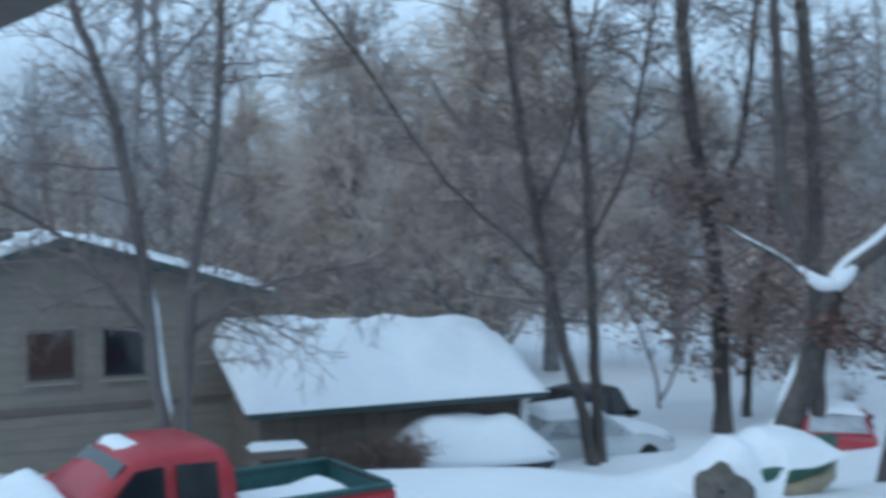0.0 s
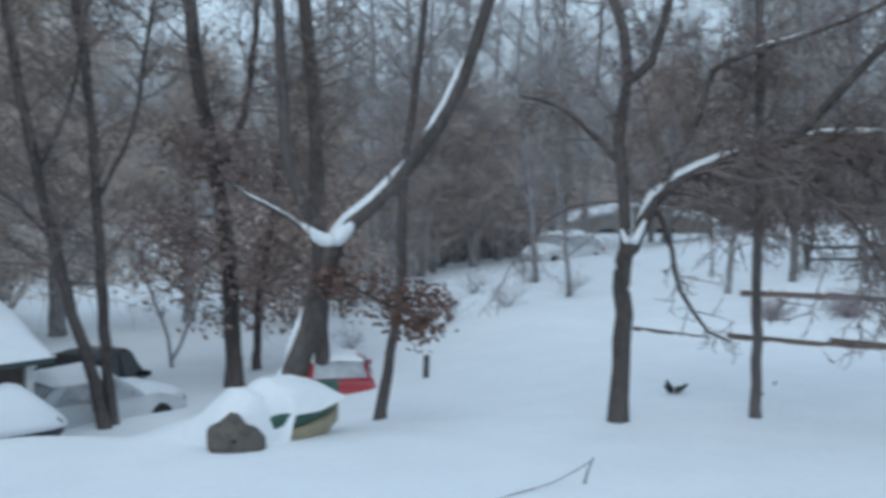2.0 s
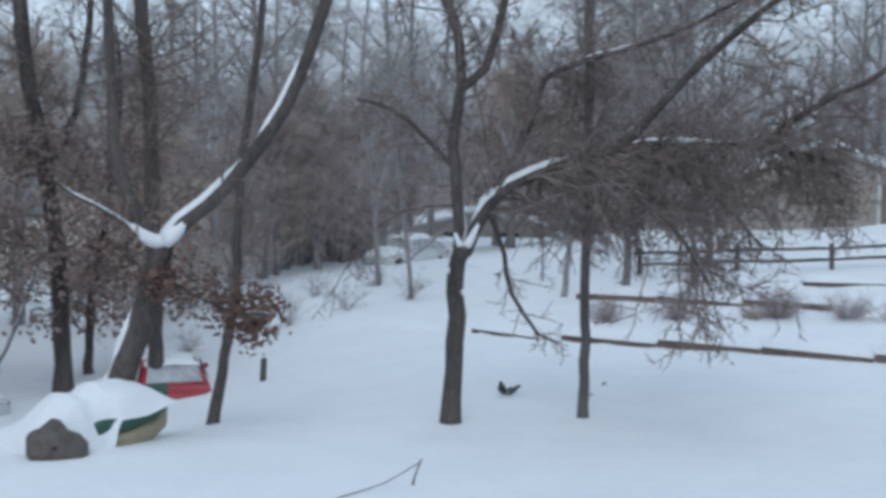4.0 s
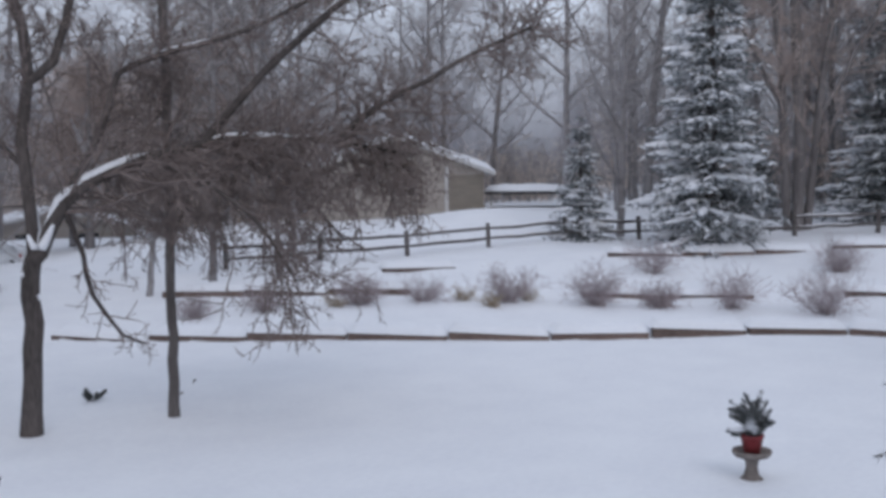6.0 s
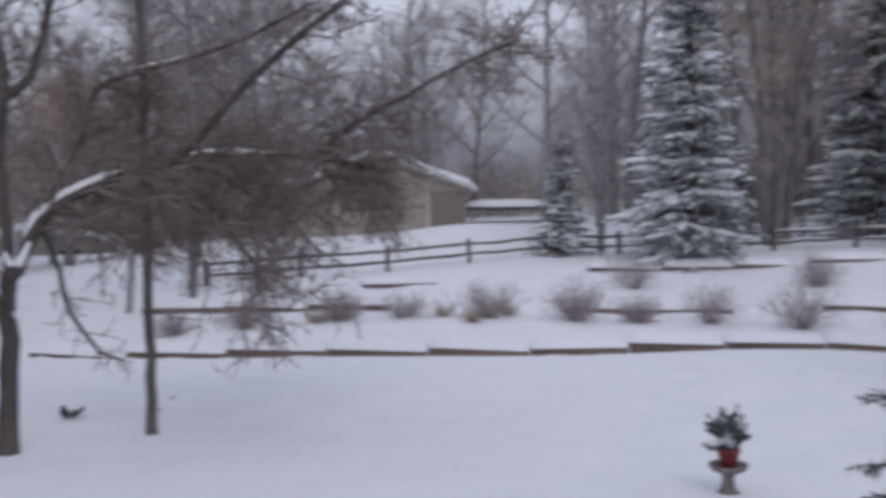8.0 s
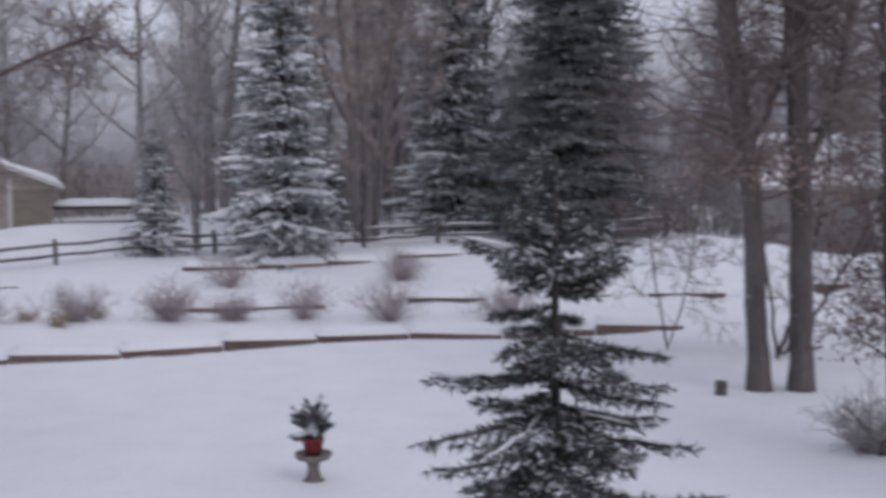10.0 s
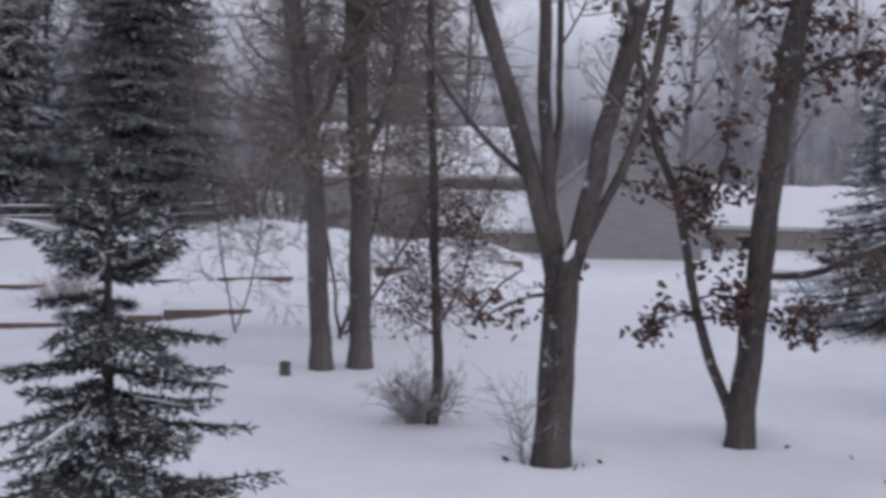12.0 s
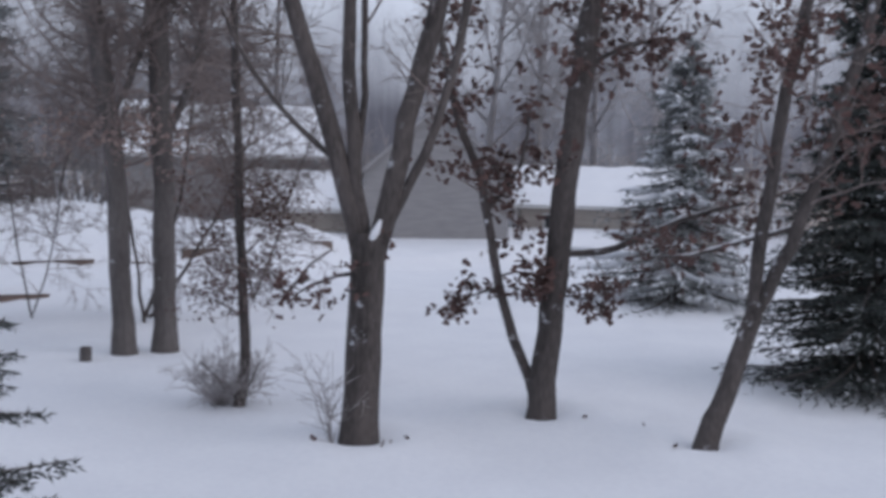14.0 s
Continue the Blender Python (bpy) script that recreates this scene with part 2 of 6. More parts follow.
def ground(x, y):
    """Height of the snow."""
    d, az = math.hypot(x, y), math.degrees(math.atan2(x, y))
    t, c = x * ALONG[0] + y * ALONG[1], x * OUT[0] + y * OUT[1]
    z = 0.0
    side = smooth(t, -26, -13) * (1 - 0.6 * smooth(t, 20, 31))
    s = c - terrace(0, t)
    if s > 0 and side > 0:
        w1, w2 = terrace(1, t) - terrace(0, t), terrace(2, t) - terrace(0, t)
        h = 0.14 + 0.30 * smooth(s, 0, w1) + (0.20 + 0.016 * t) * smooth(s, w1 - 0.3, w1 + 0.2)
        h += (0.38 + 0.012 * t) * smooth(s, w1, w2) + 0.16 * smooth(s, w2 - 0.3, w2 + 0.2)
        h += 0.22 * smooth(s, w2, w2 + 5) + 0.85 * smooth(s, w2 + 4, w2 + 26)
        z += h * side * smooth(s, -0.02, 0.12)
    if abs(az) < 60:
        z -= 1.15 * smooth(d, 18.0 - 1.2 * smooth(az, 3, 12), 23.0) * (1 - smooth(az, 13, 36 - 9 * smooth(d, 26, 36))) * smooth(az, -40, -6)
    z += 0.4 * math.exp(-((x - 3.9) / 0.7) ** 2 - ((y - 17.7) / 0.5) ** 2)
    z += 0.45 * math.exp(-((x - 4.3) / 1.1) ** 2 - ((y - 20.3) / 0.8) ** 2)
    z += 1.0 * math.exp(-((x - 38.0) / 3.0) ** 2 - ((y + 4.8) / 2.6) ** 2)
    z += 0.75 * math.exp(-((x - 39.6) / 4.0) ** 2 - ((y - 27.4) / 4.0) ** 2)
    for a, b in WELLS:
        q = (x - a) ** 2 + (y - b) ** 2
        if q < 6:
            z += 0.42 * math.exp(-q / 0.95) - 0.44 * math.exp(-q / 0.3)
    if d > 8:
        z += (0.10 + 0.12 * smooth(d, 24, 32)) * noise.noise(Vector((x * 0.12, y * 0.12, 3.0))) * smooth(d, 8, 20)
    z += 0.035 * noise.noise(Vector((x * 0.45, y * 0.45, 7.0)))
    return z


def make_ground():
    radii = [0.0]
    while radii[-1] < 1800:
        radii.append(radii[-1] + max(0.28, radii[-1] * 0.013 if radii[-1] < 70 else radii[-1] * 0.1))
    spokes = 420
    verts, faces = [(0, 0, ground(0, 0))], []
    for r in radii[1:]:
        for i in range(spokes):
            # spokes lie closer on the side that is looked at
            a = 2 * math.pi * i / spokes
            a = a - 0.45 * math.sin(a - radians(52))
            x, y = r * math.sin(a), r * math.cos(a)
            verts.append((x, y, ground(x, y) if r < 130 else ground(x * 130 / r, y * 130 / r)))
    for i in range(spokes):
        faces.append((0, 1 + (i + 1) % spokes, 1 + i))
    for k in range(len(radii) - 2):
        o = 1 + k * spokes
        for i in range(spokes):
            j = (i + 1) % spokes
            faces.append((o + i, o + j, o + spokes + j, o + spokes + i))
    tagged(mesh_ob("ground", verts, faces, SNOW), "deep fresh snow over a sloping garden", "snow", kind="structure")


make_ground()


def make_backdrop():
    """A far wood behind everything, thinning out upwards."""
    m = bpy.data.materials.new("far_wood")
    m.use_nodes = True
    n, l = m.node_tree.nodes, m.node_tree.links
    b = n["Principled BSDF"]
    b.inputs["Roughness"].default_value = 1.0
    tc, mp, mp2 = n.new("ShaderNodeTexCoord"), n.new("ShaderNodeMapping"), n.new("ShaderNodeMapping")
    mp.inputs["Scale"].default_value, mp2.inputs["Scale"].default_value = (1, 1, 0.06), (1, 1, 0.5)
    stems, puffs = n.new("ShaderNodeTexNoise"), n.new("ShaderNodeTexNoise")
    stems.inputs["Scale"].default_value, stems.inputs["Detail"].default_value = 0.7, 5
    puffs.inputs["Scale"].default_value, puffs.inputs["Detail"].default_value = 0.09, 8
    for x, y in ((mp, stems), (mp2, puffs)):
        l.new(tc.outputs["Object"], x.inputs[0])
        l.new(x.outputs[0], y.inputs["Vector"])
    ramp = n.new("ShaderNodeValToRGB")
    # haze of the distance is painted in as pale blue-grey
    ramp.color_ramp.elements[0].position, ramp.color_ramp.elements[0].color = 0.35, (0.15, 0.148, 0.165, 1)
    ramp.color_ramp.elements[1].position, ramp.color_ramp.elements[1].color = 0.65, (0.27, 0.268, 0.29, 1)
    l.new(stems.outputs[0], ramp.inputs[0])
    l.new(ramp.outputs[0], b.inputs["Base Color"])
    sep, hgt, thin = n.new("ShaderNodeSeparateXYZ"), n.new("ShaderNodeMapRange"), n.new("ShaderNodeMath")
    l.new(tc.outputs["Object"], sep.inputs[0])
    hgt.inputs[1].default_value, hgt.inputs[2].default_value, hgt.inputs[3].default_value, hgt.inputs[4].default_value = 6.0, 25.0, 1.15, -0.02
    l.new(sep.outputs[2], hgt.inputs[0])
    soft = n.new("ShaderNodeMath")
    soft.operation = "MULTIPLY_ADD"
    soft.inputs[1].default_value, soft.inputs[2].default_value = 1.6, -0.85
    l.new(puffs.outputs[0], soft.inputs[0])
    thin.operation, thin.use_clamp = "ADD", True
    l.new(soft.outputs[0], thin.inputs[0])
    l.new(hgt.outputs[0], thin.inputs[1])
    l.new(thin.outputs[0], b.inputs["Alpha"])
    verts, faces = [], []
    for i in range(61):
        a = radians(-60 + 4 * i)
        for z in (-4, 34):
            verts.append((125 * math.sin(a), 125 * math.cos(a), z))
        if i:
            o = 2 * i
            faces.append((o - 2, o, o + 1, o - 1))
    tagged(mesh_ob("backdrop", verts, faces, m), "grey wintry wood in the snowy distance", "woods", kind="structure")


make_backdrop()


# ---- trees ----
def curve(points, step=0.35):
    """A smooth line through a few points."""
    p = np.array(points, float)
    if len(p) == 2:
        p = np.array((p[0], (p[0] + p[1]) / 2, p[1]))
    q = np.vstack((2 * p[0] - p[1], p, 2 * p[-1] - p[-2]))
    out = []
    for i in range(1, len(q) - 2):
        n = max(2, int(np.linalg.norm(q[i + 1] - q[i]) / step))
        for k in range(n):
            t = k / n
            out.append(0.5 * (2 * q[i] + (q[i + 1] - q[i - 1]) * t + (2 * q[i - 1] - 5 * q[i] + 4 * q[i + 1] - q[i + 2]) * t * t
                              + (3 * q[i] - q[i - 1] - 3 * q[i + 1] + q[i + 2]) * t ** 3))
    out.append(q[-2])
    return np.array(out)


def shoot(rng, start, way, length, r0, r1, segs, wander, lift):
    """A twig that wanders; lift bends it up, or down if negative."""
    pts, d = [start], way / (np.linalg.norm(way) + 1e-9)
    for _ in range(segs):
        d = d + rng.normal(0, wander, 3)
        d[2] += lift
        d /= np.linalg.norm(d)
        pts.append(pts[-1] + d * length / segs)
    return np.array(pts), np.linspace(r0, r1, segs + 1)


def sprout(rng, line, count, length, lift, out, depth, wander=0.16, start=0.15, thick=0.45, spread=1.0, tips=None, fan=(9, 5), coarse=False, rmin=0.0055):
    """Side shoots along a line, and theirs in turn."""
    pts, rad = line
    n = len(pts)
    for _ in range(count):
        f = start + (1 - start) * rng.random() ** 0.85
        k = min(n - 2, int(f * (n - 1)))
        p = pts[k] + (pts[k + 1] - pts[k]) * rng.random()
        tan = pts[k + 1] - pts[k]
        tan = tan / (np.linalg.norm(tan) + 1e-9)
        side = rng.normal(0, 1, 3)
        side -= tan * (side @ tan)
        side /= np.linalg.norm(side) + 1e-9
        way = tan * (0.35 + 0.5 * rng.random()) + side * spread
        way[2] += lift * 1.2
        size = length * (0.45 + 0.75 * rng.random()) * (1.1 - 0.5 * f)
        r = max(0.012 if coarse else rmin, min(rad[k] * thick, 0.011 * size + 0.004))
        twig = shoot(rng, p, way, size, r, max(0.007 if coarse else rmin * 0.7, r * 0.3), (3 if coarse else 5) if depth > 1 else 2, wander, lift * 0.5)
        out.append((depth, twig))
        if tips is not None and depth <= 2:
            tips += [twig[0][-1], twig[0][len(twig[0]) // 2]]
        if depth > 1:
            sprout(rng, twig, fan[0] if depth > 2 else fan[1], size * 0.5, lift, out, depth - 1, wander, 0.12, 0.6, 0.9, tips, fan, coarse, rmin)


def leaf_mesh(rng, places, size, per, spread):
    verts, faces = [], []
    for p in places:
        for _ in range(per):
            c = p + rng.normal(0, spread, 3)
            a, b = rng.normal(0, 1, 3), rng.normal(0, 1, 3)
            a /= np.linalg.norm(a)
            b -= a * (a @ b)
            b /= np.linalg.norm(b)
            s = size * (0.6 + 0.8 * rng.random())
            nrm = np.cross(a, b) * s * 0.28
            o = len(verts)
            # a folded blade, broadest past its middle, with a waist between two pairs of lobes
            verts += [c - a * s, c + a * s * 0.95 - nrm * 0.6]
            for w in (-1, 1):
                verts += [c - a * s * 0.3 + b * s * 0.5 * w + nrm, c + a * s * 0.05 + b * s * 0.34 * w + nrm * 0.5, c + a * s * 0.42 + b * s * 0.72 * w + nrm]
            faces += [(o, o + 2, o + 3, o + 1), (o + 3, o + 4, o + 1), (o, o + 1, o + 6, o + 5), (o + 6, o + 1, o + 7)]
    return np.array(verts), faces


def snow_lines(line, f0, f1, width=0.8, lift=0.55, rng=None, gaps=0.0):
    """Snow that lies along the upper side of a limb."""
    pts, rad = line
    n = len(pts)
    out, run = [], []
    for k in range(int(f0 * (n - 1)), int(f1 * (n - 1)) + 1):
        if rng is not None and rng.random() < gaps:
            if len(run) > 2:
                out.append(run)
            run = []
            continue
        run.append(k)
    if len(run) > 2:
        out.append(run)
    made = []
    for run in out:
        tan = np.gradient(pts, axis=0)
        tan /= np.linalg.norm(tan, axis=1, keepdims=True) + 1e-9
        up = np.array((0, 0, 1.0)) - tan * tan[:, 2:]
        up /= np.linalg.norm(up, axis=1, keepdims=True) + 1e-9
        p = pts[run] + up[run] * (rad[run] * lift)[:, None]
        r = rad[run] * width
        r[0] *= 0.3
        r[-1] *= 0.3
        made.append((p, r))
    return made


def tree(name, x, y, limbs, label, seed, bark=None, twig=None, top=3.0, crown=(9, 1.5), lift=0.05, depth=3, leaves=None, leaf_mat=None,
         snow=(), group="", sunk=0.12, fan=(9, 5), hang=None, first=0.22, coarse=False, rmin=0.0055, saddles=()):
    """limbs: (points (across, up) or (across, away, up) in metres, first radius, last radius, grows on)."""
    rng = np.random.default_rng(seed)
    away = Vector((x, y, 0)).normalized()
    m = Matrix(((away.y, away.x, 0, x), (-away.x, away.y, 0, y), (0, 0, 1, ground(x, y)), (0, 0, 0, 1)))
    thing = empty(name, m, label, "tree", group)
    wood, twigs, white, tips = [], [], [], []
    for k, (points, r0, r1, grows) in enumerate(limbs):
        p3 = [(p[0], 0.0, p[1]) if len(p) == 2 else p for p in points]
        if k == 0:
            p3[0] = (p3[0][0], p3[0][1], p3[0][2] - sunk)
        if grows and top:
            a, b = np.array(p3[-2], float), np.array(p3[-1], float)
            d = (b - a) / np.linalg.norm(b - a)
            d[1] += rng.normal(0, 0.15)
            d[2] += 0.2
            p3 = p3 + [tuple(b + d * top * 0.5), tuple(b + d * top + np.array((rng.normal(0, .3), rng.normal(0, .3), 0)))]
        line = curve(p3)
        line[1:-1] += rng.normal(0, 0.012, line[1:-1].shape)
        rad = np.linspace(1, 0, len(line)) ** 0.85 * (r0 - r1) + r1
        if grows and top:
            rad[-1] = 0.02
        rad[1:-1] *= 1 + 0.05 * np.sin(np.arange(1, len(rad) - 1) * 1.7 + seed) * np.sin(np.arange(1, len(rad) - 1) * 0.63 + k)
        if k == 0:
            rad[:3] *= (1.3, 1.12, 1.03)
        wood.append((line, rad))
        n, size = crown
        if hang and k in hang:
            n, size, bend, deep, fans, first = hang[k]
            sprout(rng, (line, rad), n, size, bend, twigs, deep, start=first, tips=tips if leaves else None, fan=fans, rmin=rmin)
        elif n:
            sprout(rng, (line, rad), int(n * max(1, len(line) / 18)), size, lift, twigs, depth, start=first if k == 0 else 0.12,
                   tips=tips if leaves else None, fan=fan, coarse=coarse, rmin=rmin)
        for limb, f0, f1, w, gap in snow:
            if limb == k:
                white += snow_lines((line, rad), f0, f1, w, 0.75, rng, gap)
    for points, r in saddles:  # snow heaped in a fork
        line = curve([(p[0], 0.0, p[1]) if len(p) == 2 else p for p in points], 0.08)
        white.append((line, r * (0.3 + 0.7 * np.sin(np.linspace(0.05, np.pi - 0.05, len(line))))))
    if coarse:
        mesh_ob("trunk", *tubes(wood, 6), bark or BARK, thing)
    else:
        for k, line in enumerate(wood):
            mesh_ob("limb" if k else "trunk", *tubes([line], 10), bark or BARK, thing)
    thick = [t for d, t in twigs if d > 1]
    thin = [t for d, t in twigs if d <= 1]
    if thick and thin:
        v, f = tubes(thick, 3 if coarse else 4)
        v2, f2 = tubes(thin, 3)
        f += [tuple(i + len(v) for i in q) for q in f2]
        tagged(mesh_ob("crown", np.concatenate((v, v2)), f, twig or TWIG, thing), kind="stuff")
    if white:
        tagged(mesh_ob("snow_cover", *tubes(white, 7), SNOW_CLUMP, thing, "white snow lying along the limbs"), kind="stuff")
    if leaves:
        zlo, zhi, per, size, spread = leaves
        tips = [p for p in tips if zlo < p[2] < zhi]
        if tips:
            tagged(mesh_ob("foliage", *leaf_mesh(rng, tips, size, per, spread), leaf_mat or LEAF, thing, "dry brown leaves still hanging"), kind="stuff")
    return thing


# beside the driveway
tree("oak_tree", 4.9, 17.76, [
    ([(0, 0), (0.2, 0.57), (0.49, 1.3), (0.7, 2.03), (0.96, 2.95)], 0.23, 0.19, False),
    ([(0.94, 2.88), (1.28, 3.3), (1.66, 3.63), (2.29, 4.31), (2.88, 5.21), (3.29, 6.11), (3.6, 7.1)], 0.14, 0.065, True),
    ([(0.94, 2.88), (0.61, 3.45), (0.3, 4.12), (0.25, 4.84), (0.2, 6.0)], 0.12, 0.05, True),
    ([(0.92, 2.92), (0.62, -0.05, 3.13), (0.25, 3.42), (-0.33, 3.76), (-0.8, 4.1)], 0.055, 0.015, False),
    ([(0.85, 2.6), (1.11, -0.1, 2.4), (1.85, -0.2, 2.0), (2.55, -0.3, 1.85)], 0.035, 0.012, False)],
    "leaning oak forked low, thick snow lying in the crotch", 11, top=3.0, crown=(9, 1.4), lift=0.02,
    snow=((1, 0.0, 0.29, 0.7, 0), (1, 0.31, 0.48, 0.6, 0), (2, 0.0, 0.06, 1.0, 0), (3, 0.0, 0.3, 1.1, 0), (3, 0.3, 0.95, 0.8, 0.1), (0, 0.0, 0.45, 0.85, 0.08), (0, 0.45, 0.8, 0.5, 0.2)),
    saddles=(([(0.5, -0.06, 3.3), (0.72, -0.1, 3.12), (0.93, -0.1, 3.03), (1.15, -0.08, 3.16), (1.36, -0.05, 3.42)], 0.13),
             ([(0.62, 0.0, 3.2), (0.93, 0.02, 3.04), (1.25, 0.02, 3.3)], 0.12)),
    leaves=(1.2, 3.0, 3, 0.055, 0.14), leaf_mat=LEAF_BROWN, hang={4: (30, 0.65, -0.03, 2, (5, 4), 0.05), 0: (0, 0.1, 0, 1, (1, 1), 0.5)})
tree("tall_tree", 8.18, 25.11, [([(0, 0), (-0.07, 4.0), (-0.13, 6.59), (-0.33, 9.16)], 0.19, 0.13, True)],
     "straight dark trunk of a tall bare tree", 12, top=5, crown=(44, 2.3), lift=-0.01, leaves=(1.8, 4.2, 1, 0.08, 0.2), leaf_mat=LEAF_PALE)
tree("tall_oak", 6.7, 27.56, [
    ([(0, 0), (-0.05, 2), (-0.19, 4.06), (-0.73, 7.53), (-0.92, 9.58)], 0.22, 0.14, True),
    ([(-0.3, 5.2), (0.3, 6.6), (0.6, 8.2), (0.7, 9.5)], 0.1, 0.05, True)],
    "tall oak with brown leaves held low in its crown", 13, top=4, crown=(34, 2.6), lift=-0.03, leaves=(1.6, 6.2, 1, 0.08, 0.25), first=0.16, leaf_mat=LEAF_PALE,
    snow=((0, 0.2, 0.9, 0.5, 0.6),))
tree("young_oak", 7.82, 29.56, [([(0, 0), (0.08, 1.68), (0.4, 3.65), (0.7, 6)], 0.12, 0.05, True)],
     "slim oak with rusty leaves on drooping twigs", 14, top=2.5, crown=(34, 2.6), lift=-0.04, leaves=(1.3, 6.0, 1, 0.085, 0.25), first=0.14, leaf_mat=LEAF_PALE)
tree("bare_tree", 3.11, 23.81, [
    ([(0, 0), (-0.3, 1.3), (-0.71, 2.86), (-1.34, 5.97), (-1.74, 8.79)], 0.13, 0.07, True),
    ([(-0.9, 3.8), (-1.6, 4.6), (-2.6, 5.4), (-3.6, 6.6)], 0.05, 0.03, True),
    ([(-1.2, 5.2), (-0.6, 6.4), (-0.3, 7.6)], 0.05, 0.03, True)],
    "slender bare tree leaning beside its twin", 15, top=4, crown=(46, 2.2), lift=0.0, group="twin trees by the driveway")
tree("bare_tree", 3.27, 24.13, [
    ([(0, 0), (-0.1, 2), (-0.19, 4.23), (-0.28, 6.57), (-0.54, 8.88)], 0.13, 0.07, True),
    ([(-0.2, 4.6), (0.5, 6.0), (0.9, 8)], 0.06, 0.03, True)],
    "slender bare tree standing upright beside its twin", 16, top=4, crown=(46, 2.0), lift=0.01, group="twin trees by the driveway")
tree("sapling", 7.65, 20.17, [([(0, 0), (0.39, 2.31), (0.53, 4.76), (0.84, 7.07)], 0.11, 0.05, True)],
     "thin leaning sapling in the open snow", 17, top=2.5, crown=(18, 1.4), lift=0.03)
tree("snowy_sapling", 5.85, 31.0, [
    ([(0, 0), (-0.1, 0.8), (-0.5, 2.0), (-0.8, 3.0)], 0.05, 0.02, True),
    ([(0, 0.2), (0.4, 1.0), (0.8, 2.1), (1.1, 3.2)], 0.05, 0.02, True)],
    "pale forked sapling plastered with snow", 19, bark=BARK_FAR, twig=TWIG_FAR, top=1.0, crown=(12, 1.0), lift=0.02, snow=((0, 0.05, 0.9, 0.9, 0.1), (1, 0.05, 0.9, 0.9, 0.1)))
tree("maple_tree", -4.29, 18.13, [
    ([(0, 0), (-0.2, 1.8), (-0.38, 3.51), (-0.77, 5.68), (-1.24, 7.04)], 0.12, 0.05, True),
    ([(0.15, -0.1), (0.3, 1.6), (0.38, 3.05), (0.76, 5.26), (0.87, 7.02)], 0.11, 0.045, True),
    ([(-0.3, 2.2), (-1.0, 3.2), (-1.7, 3.9), (-2.6, 4.4)], 0.06, 0.03, False),
    ([(0.3, 2.2), (1.3, 2.9), (2.4, 3.2), (3.2, 3.3)], 0.05, 0.02, False)],
    "bare maple with several stems in front of the house", 18, top=3, crown=(28, 2.1), lift=0.01, snow=((0, 0.1, 0.4, 0.6, 0.4), (1, 0.1, 0.4, 0.6, 0.4)),
    bark=BARK_GREY)

